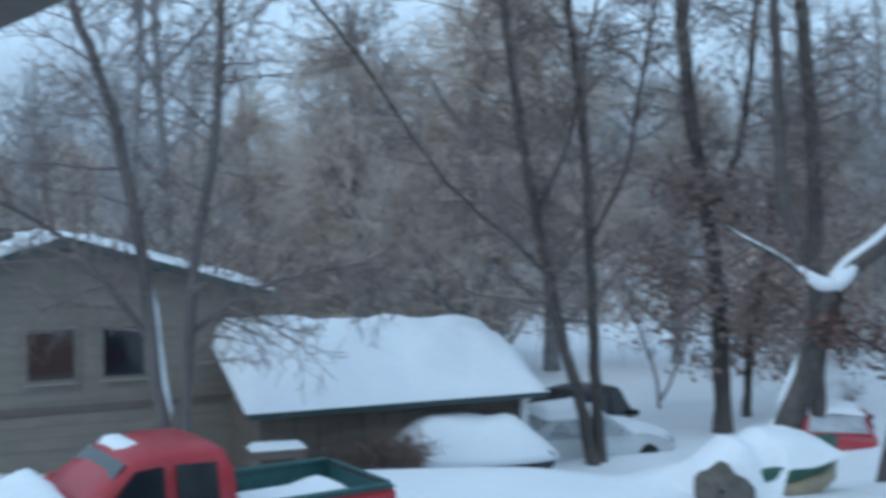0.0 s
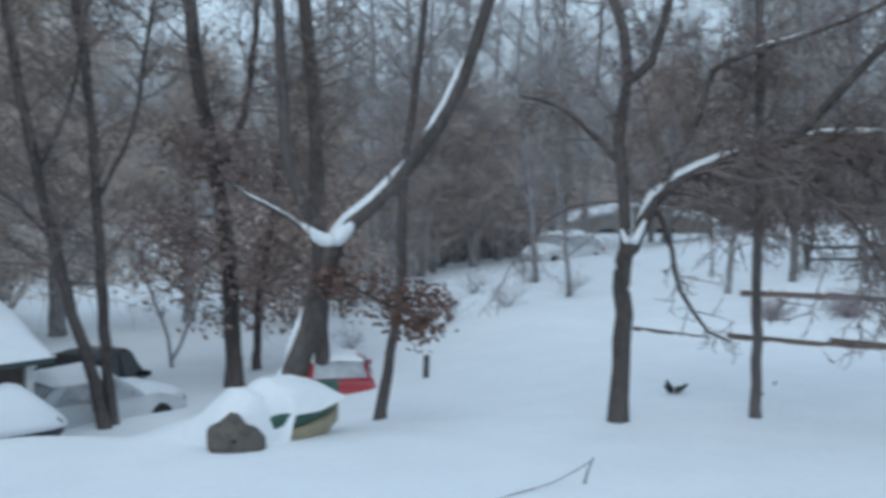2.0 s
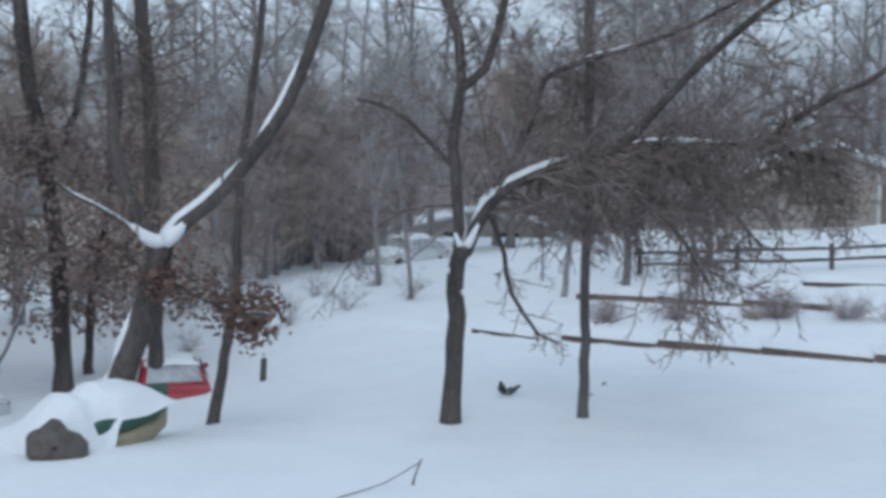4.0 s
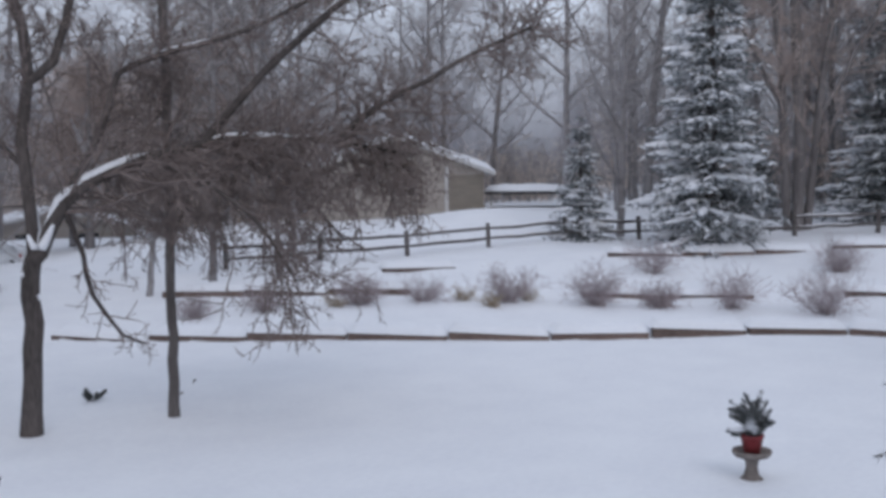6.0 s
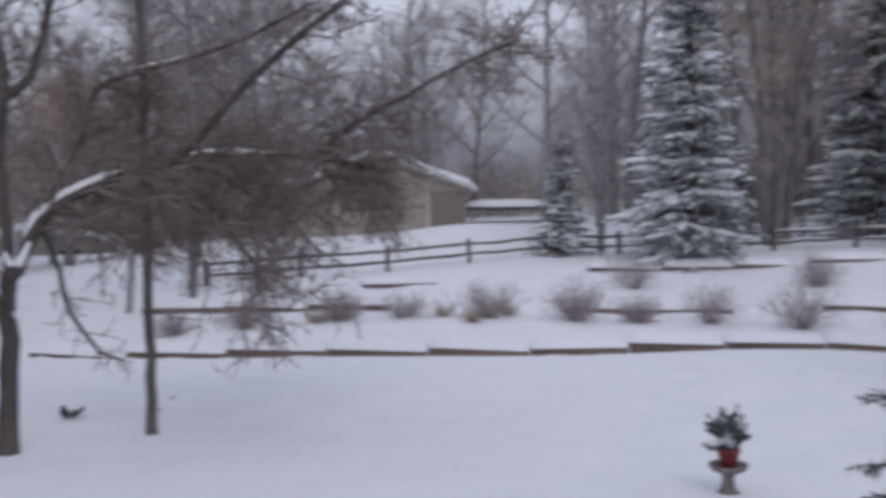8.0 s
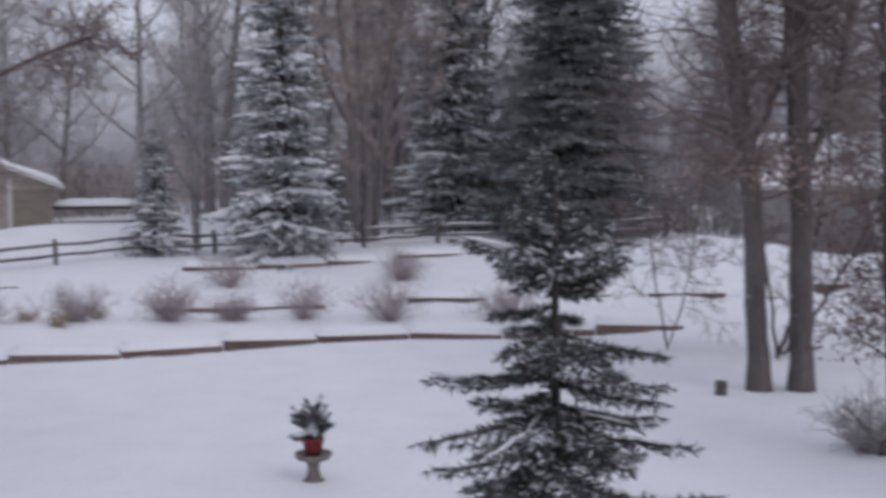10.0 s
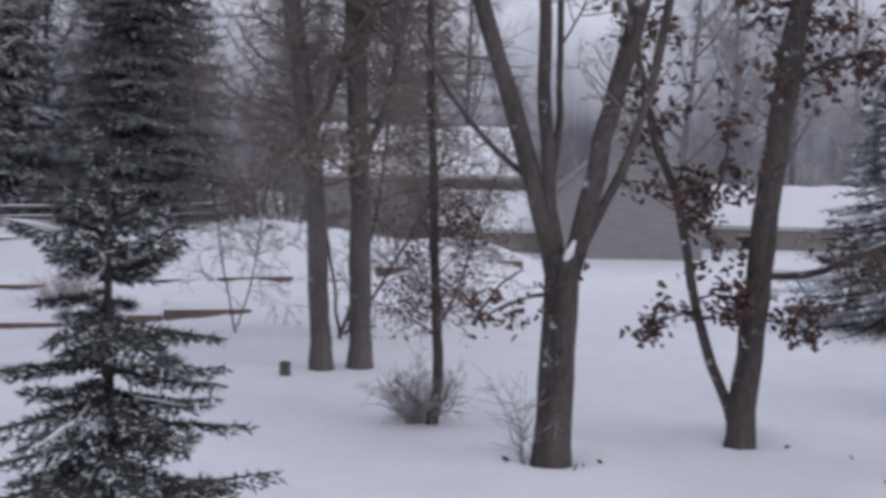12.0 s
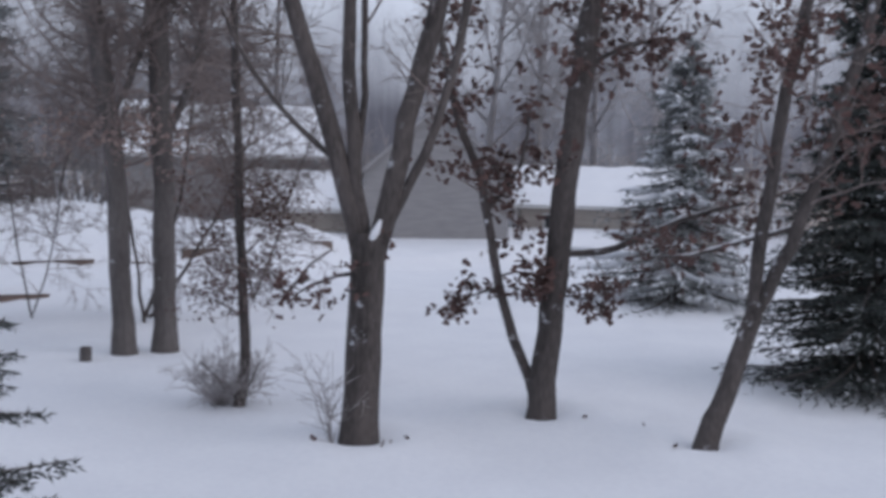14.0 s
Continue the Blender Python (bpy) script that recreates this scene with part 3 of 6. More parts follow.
# the middle of the garden
tree("bent_tree", 10.11, 15.73, [
    ([(0, 0), (0.03, 0.9), (0.09, 1.76), (0.05, 2.5), (0.2, 2.9)], 0.155, 0.145, False),
    ([(0.12, 2.7), (0.11, 3.25), (0.0, 4.62), (0.12, 5.54), (0.06, 6.35), (-0.13, 6.89)], 0.105, 0.065, True),
    ([(0.2, 2.8), (0.57, 3.62), (1.3, 4.1), (1.94, 4.34), (2.76, 4.56), (3.87, 4.65), (4.9, 4.58), (6.3, 4.4)], 0.12, 0.02, False),
    ([(0.12, 5.5), (0.48, 5.82), (0.78, 6.91)], 0.08, 0.055, True),
    ([(2.76, 4.56), (3.66, 5.61), (4.74, 6.63), (5.6, 7.3)], 0.075, 0.04, True),
    ([(4.9, 4.58), (5.72, 5.19), (6.63, 5.67), (7.71, 6.24), (8.8, 6.7)], 0.06, 0.025, False),
    ([(0.57, 3.62), (1.0, 4.4), (1.28, 5.1), (1.45, 5.65), (1.99, 5.94), (3.0, 6.23), (3.91, 6.61), (5.0, 7.2)], 0.065, 0.03, False),
    ([(0.6, 3.5), (0.85, 2.8), (0.97, 2.15), (1.44, 1.5), (1.75, 1.35)], 0.05, 0.02, False),
    ([(0.0, 4.2), (-0.55, 4.79), (-1.02, 5.15), (-1.6, 5.3)], 0.05, 0.02, False),
    ([(1.94, 4.34), (2.5, -0.8, 4.0), (3.3, -1.3, 3.4), (3.9, -1.6, 2.4)], 0.05, 0.02, False),
    ([(0.02, 3.6), (-0.8, 3.5), (-1.5, -0.3, 2.9), (-2.0, -0.5, 2.0)], 0.016, 0.007, False),
    ([(2.9, 4.5), (3.6, 0.7, 4.2), (4.6, 1.0, 3.7), (5.4, 1.2, 2.9)], 0.05, 0.02, False)],
    "old bent tree with a long level limb and weeping twigs", 21, top=2.5, crown=(16, 1.5), lift=0.02, rmin=0.0085,
    snow=((2, 0.0, 0.85, 0.85, 0.14), (1, 0.0, 0.2, 0.7, 0.1), (6, 0.0, 0.9, 0.6, 0.4), (4, 0.0, 0.7, 0.6, 0.4), (5, 0, 0.9, 0.6, 0.4), (7, 0.3, 1.0, 0.6, 0.3), (0, 0.1, 0.9, 0.35, 0.3)),
    bark=BARK, saddles=(([(0.04, -0.08, 3.15), (0.13, -0.1, 2.95), (0.24, -0.1, 2.95), (0.42, -0.1, 3.3)], 0.075),), hang={0: (0, 0.1, 0, 1, (1, 1), 0.5), 2: (175, 2.2, -0.12, 3, (8, 4), 0.08), 9: (30, 2.1, -0.08, 3, (8, 4), 0.05), 11: (34, 1.7, -0.12, 3, (8, 4), 0.1), 10: (16, 0.9, -0.10, 2, (4, 3), 0.15),
                          5: (48, 1.6, 0.0, 3, (8, 4), 0.05), 4: (40, 1.5, 0.02, 3, (8, 4), 0.1), 6: (44, 1.3, 0.02, 3, (8, 4), 0.1), 7: (16, 0.8, -0.06, 2, (5, 4), 0.2), 1: (40, 1.6, 0.02, 3, (8, 4), 0.15), 3: (22, 1.4, 0.02, 3, (8, 4), 0.1), 8: (18, 1.1, 0.0, 3, (7, 4), 0.1)})
tree("slender_tree", 12.27, 14.92, [([(0, 0), (0.0, 2.0), (0.0, 4.12), (-0.02, 6.09)], 0.09, 0.07, True)],
     "straight slender grey trunk beneath a long limb", 22, top=2, crown=(10, 1.2), lift=0.0, bark=BARK_GREY, first=0.5)

# the garden's far side
tree("tall_ash", 42.0, 14.9, [
    ([(0, 0), (0.05, 3), (-0.1, 7), (-0.3, 12)], 0.24, 0.14, True),
    ([(-0.35, -0.1), (-0.5, 3), (-0.75, 7), (-1.3, 11.5)], 0.17, 0.10, True),
    ([(0.35, 0.2, -0.1), (0.6, 0.3, 3), (0.95, 0.4, 6.5), (1.6, 0.5, 11)], 0.17, 0.10, True),
    ([(0.7, 0.3, 4.2), (1.7, 0.4, 6.0), (2.9, 0.5, 8.5)], 0.09, 0.05, True),
    ([(-0.6, 4.6), (-1.5, 6.4), (-2.6, 9.0)], 0.09, 0.05, True)],
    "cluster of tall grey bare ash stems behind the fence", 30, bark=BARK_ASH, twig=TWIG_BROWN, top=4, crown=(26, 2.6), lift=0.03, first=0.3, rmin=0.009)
tree("tall_poplar", 22.35, -0.22, [
    ([(0, 0), (-0.1, 2), (-0.19, 3.73), (-0.64, 7.01)], 0.22, 0.16, True),
    ([(-0.3, 4.5), (0.2, 5.6), (0.5, 7)], 0.07, 0.04, True)],
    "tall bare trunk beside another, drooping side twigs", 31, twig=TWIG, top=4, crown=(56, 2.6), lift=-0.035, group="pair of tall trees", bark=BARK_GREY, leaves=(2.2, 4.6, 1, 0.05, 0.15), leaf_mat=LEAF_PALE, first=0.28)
tree("tall_poplar", 22.58, -0.98, [
    ([(0, 0), (-0.02, 2), (-0.05, 3.75), (-0.19, 7.09)], 0.24, 0.18, True),
    ([(0.0, 4.2), (0.5, 5.4), (0.8, 7.0)], 0.09, 0.05, True)],
    "tall straight bare trunk with drooping side twigs", 32, twig=TWIG, top=4, crown=(56, 2.6), lift=-0.035, group="pair of tall trees", bark=BARK_GREY, first=0.28)
tree("crab_apple", 17.38, -1.99, [
    ([(0, 0), (0.1, 0.5), (0.09, 1.16), (0.0, 2.94), (-0.11, 6.43)], 0.09, 0.05, True),
    ([(0, 0.1), (-0.2, 0.3), (-0.4, 0.55), (-0.6, 0.7)], 0.02, 0.01, False),
    ([(0.05, 0.1), (0.2, 0.4), (0.35, 0.7)], 0.02, 0.01, False)],
    "small twiggy tree with a bush of shoots at its foot", 33, top=1.5, crown=(70, 1.3), lift=-0.02, bark=BARK, leaves=(1.2, 3.6, 1, 0.03, 0.1), leaf_mat=LEAF,
    hang={1: (9, 0.7, 0.05, 2, (4, 3), 0.05), 2: (8, 0.6, 0.05, 2, (4, 3), 0.05)})
tree("large_maple", 14.68, -3.4, [
    ([(0, 0), (0.06, 1.59), (0.1, 2.6), (0.1, 2.95)], 0.25, 0.245, False),
    ([(0.0, 2.6), (-0.3, 3.88), (-0.7, 5.15), (-1.02, 6.11)], 0.14, 0.085, True),
    ([(0.05, 2.7), (-0.12, 4.0), (-0.2, 5.2), (-0.23, 6.12)], 0.105, 0.06, True),
    ([(-0.1, 3.8), (0.0, 0.1, 4.8), (-0.02, 0.2, 6.12)], 0.05, 0.035, True),
    ([(0.2, 2.7), (0.43, 3.66), (0.66, 4.87), (1.0, 6.14)], 0.15, 0.1, True),
    ([(0.3, 2.95), (0.97, 4.43), (1.37, 6.14)], 0.07, 0.05, True),
    ([(-0.3, 3.9), (-0.9, 4.4), (-1.5, 5.1), (-1.9, 5.9)], 0.045, 0.02, False),
    ([(-0.1, 2.4), (-0.5, -0.1, 2.3), (-0.9, -0.2, 2.1)], 0.03, 0.012, False)],
    "stout maple parting into five upright limbs at head height", 34, top=3.5, crown=(5, 1.4), lift=0.06,
    snow=((4, 0.0, 0.1, 1.0, 0),), saddles=(([(0.06, -0.20, 2.86), (0.13, -0.2, 2.9), (0.2, -0.19, 3.0), (0.25, -0.15, 3.14)], 0.06),), leaves=(1.5, 3.1, 2, 0.06, 0.09), hang={7: (6, 0.5, -0.03, 2, (3, 2), 0.2), 0: (6, 0.6, -0.1, 2, (3, 2), 0.3),
    1: (9, 1.4, 0.05, 3, (5, 3), 0.2), 2: (9, 1.2, 0.05, 3, (5, 3), 0.3), 4: (14, 1.3, 0.03, 3, (6, 3), 0.25), 5: (12, 1.2, 0.03, 3, (6, 3), 0.2)})
tree("red_oak", 15.68, -6.4, [
    ([(0, 0), (0.05, 1), (0.17, 2.26), (0.31, 3.93), (0.52, 5.73), (0.62, 6.37)], 0.21, 0.14, True),
    ([(0.2, 2.6), (0.6, 2.62), (1.08, 2.7), (2.0, 3.15), (2.9, 3.42)], 0.07, 0.025, False),
    ([(-0.08, 0.3), (-0.19, 0.63), (-0.69, 2.06), (-0.99, 3.65), (-1.35, 4.48), (-1.6, 5.5)], 0.085, 0.03, True),
    ([(-0.9, 3.2), (-0.4, 3.9), (-0.3, 4.8)], 0.04, 0.02, False),
    ([(0.5, 5.3), (1.1, 5.7), (2.0, 5.8)], 0.04, 0.02, False),
    ([(-0.66, 2.05), (-1.0, 1.95), (-1.4, 1.75)], 0.02, 0.008, False),
    ([(0.15, 1.9), (0.5, -0.1, 1.95), (0.95, -0.2, 1.8)], 0.02, 0.008, False),
    ([(-0.7, 2.2), (-0.4, -0.1, 2.3), (-0.05, -0.3, 2.3)], 0.02, 0.008, False)],
    "red oak holding clusters of dark brown leaves", 35, top=3, crown=(16, 1.5), lift=-0.02, leaves=(1.3, 8, 2, 0.068, 0.09),
    snow=((1, 0.1, 0.9, 0.7, 0.25),), hang={1: (14, 1.0, -0.01, 2, (4, 3), 0.3), 2: (40, 1.0, -0.03, 2, (4, 3), 0.3), 0: (60, 1.3, -0.03, 2, (4, 3), 0.35), 5: (9, 0.5, -0.04, 2, (4, 3), 0.1), 6: (8, 0.5, -0.04, 2, (4, 3), 0.1), 7: (8, 0.5, -0.04, 2, (4, 4), 0.1), 3: (14, 0.8, -0.03, 2, (4, 3), 0.1), 4: (12, 1.0, -0.02, 2, (4, 3), 0.1)})
tree("leaning_maple", 13.72, -8.11, [
    ([(0, 0), (0.12, 0.45), (0.3, 0.94), (0.6, 2.0)], 0.165, 0.13, False),
    ([(0.58, 1.95), (0.63, 2.84), (0.84, 4.67), (1.1, 6.17)], 0.1, 0.07, True),
    ([(0.6, 1.98), (1.16, 3.32), (1.59, 4.83), (1.83, 5.72)], 0.1, 0.06, True),
    ([(1.1, 3.2), (0.4, 3.0), (-0.3, 2.75), (-0.8, 2.7)], 0.035, 0.015, False)],
    "leaning two-stemmed maple rising from a hollow in the snow", 36, top=3, crown=(22, 1.7), lift=0.0,
    snow=((1, 0.0, 0.06, 0.9, 0), (3, 0.1, 0.9, 0.8, 0.2)), leaves=(2.6, 6, 1, 0.065, 0.15), hang={0: (0, 0.1, 0, 1, (1, 1), 0.5), 3: (9, 0.7, -0.02, 2, (4, 3), 0.25), 1: (24, 1.6, -0.01, 3, (5, 3), 0.15), 2: (24, 1.6, -0.01, 3, (5, 3), 0.2)})

tree("young_birch", 26.3, -0.6, [
    ([(0, 0), (-0.2, 1.5), (-0.5, 3.4), (-0.7, 5.2)], 0.04, 0.02, True),
    ([(0, 0.1), (0.4, 1.4), (0.8, 3.0), (1.0, 4.6)], 0.05, 0.025, True),
    ([(0.1, 0.1), (0.9, 0.4, 1.2), (1.7, 0.6, 2.6), (2.2, 0.7, 3.8)], 0.045, 0.02, True)],
    "clump of young birches with drooping brown twigs", 37, twig=TWIG, top=1.5, crown=(44, 1.8), lift=-0.07, rmin=0.006, first=0.35)
tree("young_birch", 29.6, -3.4, [
    ([(0, 0), (-0.3, 1.5), (-0.7, 3.2), (-1.1, 4.6)], 0.036, 0.02, True),
    ([(0, 0.1), (0.5, 1.4), (0.9, 2.8), (1.4, 4.2)], 0.034, 0.018, True)],
    "young birch with drooping brown twigs before the houses", 38, twig=TWIG, top=1.5, crown=(46, 1.8), lift=-0.06, rmin=0.006, first=0.3)
tree("young_birch", 27.2, 1.9, [
    ([(0, 0), (-0.3, 1.5), (-0.5, 3.0), (-0.8, 4.4)], 0.022, 0.012, True),
    ([(0, 0.1), (0.4, 1.4), (0.6, 2.8), (0.8, 4.0)], 0.02, 0.011, True)],
    "slim young birch with hanging twigs beside tall trunks", 39, twig=TWIG, top=1.5, crown=(42, 1.8), lift=-0.06, rmin=0.006, first=0.35)


def wood_kind(name, label, seed, height, girth, twig, leaning=0.0, crown=(10, 2.6), lift=0.03, low=0.2, limbs_n=9, fan=(7, 6)):
    """A tree of the woods, built once and then copied."""
    rng = np.random.default_rng(seed)
    trunk = [(0, 0), (rng.normal(0, .15) + leaning, height * .3), (rng.normal(0, .3) + leaning * 2, height * .65), (rng.normal(0, .4) + leaning * 2.5, height)]
    limbs = [(trunk, girth, girth * 0.3, False)]
    for k in range(limbs_n):
        h = height * (low + (0.9 - low) * k / limbs_n)
        a, l = rng.random() * 6.28, height * (0.32 - 0.025 * k)
        q = np.array((leaning * h / height * 2, 0.0, h))
        w = np.array((math.cos(a), math.sin(a), 0.9))
        limbs.append(([tuple(q), tuple(q + w * l * 0.5), tuple(q + w * l * (0.8, 0.8, 1.1))], girth * 0.4, 0.025, False))
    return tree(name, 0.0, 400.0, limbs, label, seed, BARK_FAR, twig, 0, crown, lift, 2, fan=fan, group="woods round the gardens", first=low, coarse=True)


def thicket_kind(name, label, seed, twig, height=6.0, width=3.2, stems=9):
    """A clump of thin stems with a haze of fine twigs down to the ground."""
    rng = np.random.default_rng(seed)
    limbs = []
    for k in range(stems):
        a, r = rng.random() * 6.28, width * (0.25 + 0.75 * rng.random()) * 0.5
        h = height * (0.6 + 0.5 * rng.random())
        x, y = math.cos(a) * r, math.sin(a) * r
        limbs.append(([(x * 0.4, y * 0.4, -0.1), (x * 0.8, y * 0.8, h * 0.4), (x * 1.4, y * 1.4, h * 0.75), (x * 1.9, y * 1.9, h)], 0.05, 0.012, False))
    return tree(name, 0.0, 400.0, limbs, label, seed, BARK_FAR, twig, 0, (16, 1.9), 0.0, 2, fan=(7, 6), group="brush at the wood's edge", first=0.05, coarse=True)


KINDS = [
    wood_kind("woodland_tree", "bare tree at the wood's edge, snow-dusted and paled for haze", 51, 15, 0.18, TWIG_FAR, 0.0, (15, 3.0), 0.0, 0.16),
    wood_kind("woodland_tree", "tall bare tree in the wood, snow-dusted and paled for haze", 52, 18, 0.22, TWIG_FAR, 0.5, (15, 3.0), 0.0, 0.2),
    wood_kind("woodland_tree", "slim bare tree in the wood, snow-dusted and paled for haze", 53, 13, 0.12, TWIG_FAR, -0.4, (15, 2.6), 0.0, 0.15),
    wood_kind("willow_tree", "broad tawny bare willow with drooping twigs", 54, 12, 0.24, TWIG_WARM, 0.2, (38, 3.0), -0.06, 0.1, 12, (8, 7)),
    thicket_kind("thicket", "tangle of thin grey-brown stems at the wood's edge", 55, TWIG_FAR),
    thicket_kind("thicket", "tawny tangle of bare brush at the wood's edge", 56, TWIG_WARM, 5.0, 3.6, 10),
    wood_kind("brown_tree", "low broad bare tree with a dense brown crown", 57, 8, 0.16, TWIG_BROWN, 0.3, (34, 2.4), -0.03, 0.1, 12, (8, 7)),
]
for ob in KINDS:
    ob.matrix_world = pose(0, 0, -60)
rng = random.Random(5)


def open_view(az, d):
    """Whether a place must stay clear of woods."""
    return (az < 4 and d < 33) or (-25 < az < -4 and d < 34) or (4 <= az < 24 and d < 36) or (29 <= az < 39 and d < 80) or (24 <= az < 36 and d < 54) or (36 <= az < 46 and d < 50) or (46 <= az < 58 and d < 64) or (58 <= az < 66 and d < 54) or (66 <= az < 84 and d < 48) or (84 <= az < 124 and d < 58)


def scatter(count, near, far, gap, pick, left=-27, right=134):
    placed = []
    for _ in range(4000):
        az, d = rng.uniform(left, right), rng.uniform(near, far)
        x, y = d * math.sin(radians(az)), d * math.cos(radians(az))
        if open_view(az, d) or any((x - a) ** 2 + (y - b) ** 2 < gap * gap for a, b in placed):
            continue
        placed.append((x, y))
        kind = KINDS[pick(az)]
        turn, size = rng.uniform(0, 360), rng.uniform(0.75, 1.12) * (0.82 if az < 30 else 1.0)
        if not (4 < az < 13 and d < 48):
            copy_thing(kind, pose(x, y, ground(x, y) - 0.1, 0, 0, turn) @ Matrix.Scale(size, 4))
        if len(placed) >= count:
            break


scatter(60, 34, 75, 4.0, lambda az: 3 if az < 26 and rng.random() < 0.4 else rng.randrange(3))
scatter(28, 62, 100, 4.5, lambda az: rng.randrange(3))
scatter(15, 48, 64, 2.6, lambda az: rng.randrange(3), 58, 84)
scatter(9, 52, 68, 3.0, lambda az: rng.randrange(3), 36, 46)
scatter(16, 80, 97, 2.5, lambda az: rng.choice((0, 2, 4, 5, 5)), 27, 41)
scatter(50, 36, 70, 3.0, lambda az: 5 if rng.random() < (0.75 if az < 30 else 0.3) else 4)
for x, y, k, s in ((-2.5, 34, 3, 0.95), (0.8, 36, 3, 1.15), (3.6, 38, 3, 1.1), (8.0, 39, 3, 0.85), (-6, 36, 3, 0.8), (18.4, 33.2, 2, 0.8), (19.2, 43.5, 0, 0.8), (20.3, 46, 5, 0.9), (22.3, 48, 4, 1.0), (23.2, 50.5, 5, 1.0), (14, 37, 0, 0.8), (-9.5, 33.5, 1, 0.8),
                   (21.2, 26.8, 2, 0.8), (22.7, 25.7, 0, 0.75), (24.3, 24.5, 2, 0.85), (27.5, 27.0, 0, 0.7), (17.5, 29.5, 2, 0.65), (51.9, 18.4, 1, 0.9), (38.5, 20.5, 0, 0.85), (52.5, 17.0, 0, 0.95),
                   (22.0, 47.5, 5, 1.2), (24.2, 48.5, 4, 1.3), (26.2, 49.5, 4, 1.2), (25.0, 52.0, 0, 1.0), (27.6, 52.5, 2, 1.0), (23.0, 53.0, 1, 0.9),
                   (18.2, 42.5, 6, 0.95), (21.4, 44.0, 6, 1.05), (24.0, 46.8, 6, 0.95), (27.4, 50.0, 6, 0.9), (16.0, 40.5, 6, 0.7),
                   (33.0, 46.0, 6, 1.15), (33.6, 41.6, 6, 1.0), (37.6, 42.4, 6, 1.2), (36.0, 50.5, 6, 1.25), (29.8, 51.5, 6, 1.0), (40.0, 47.0, 6, 1.2), (33.0, 56.0, 1, 0.95), (35.8, 58.5, 1, 1.0), (30.6, 54.8, 0, 1.0), (38.6, 55.5, 0, 1.0)):
    copy_thing(KINDS[k], pose(x, y, ground(x, y) - 0.1, 0, 0, 40 * x) @ Matrix.Scale(s, 4))
for ob in KINDS:
    for o in (*ob.children_recursive, ob):
        bpy.data.objects.remove(o)


def underbrush():
    """Brush that closes the view along the wood's edge."""
    rg = np.random.default_rng(77)
    for name, mat, share, label in (("underbrush", TWIG_WARM, 0, "tawny bare brush along the wood's edge"), ("underbrush", TWIG_FAR, 1, "grey brush along the wood's edge, snow-dusted and paled for haze")):
        lines = []
        for _ in range(6500):
            az = rg.uniform(-28, 136)
            near = 38 if az < 3 else 54 if az < 13 else 47 if az < 24 else 54 if az < 29 else 82 if az < 39 else 54 if az < 46 else 66 if az < 66 else 54 if az < 84 else 60
            if share == 0 and az > 60 and rg.random() < 0.75:
                continue
            if 3 < az < 24 and rg.random() < 0.45:
                continue
            d = near + 16 * rg.random() ** 1.3
            x, y = d * math.sin(radians(az)), d * math.cos(radians(az))
            h = (1.2 + 3.2 * rg.random() ** 1.5) * (1.25 if az < 3 else 0.75 if az < 24 else 1)
            way = np.array((rg.normal(0, 0.35), rg.normal(0, 0.35), 1.0))
            base = np.array((x, y, ground(x, y) - 0.1))
            line = shoot(rg, base, way, h, 0.03, 0.012, 2, 0.2, 0.0)
            lines.append(line)
            for _ in range(2):
                p = line[0][1] + (line[0][2] - line[0][1]) * rg.random()
                lines.append(shoot(rg, p, np.array((rg.normal(), rg.normal(), 0.5)), h * 0.4, 0.016, 0.009, 1, 0.1, 0.0))
        tagged(mesh_ob(name, *tubes(lines, 3), mat), label, "brush", kind="stuff")


underbrush()


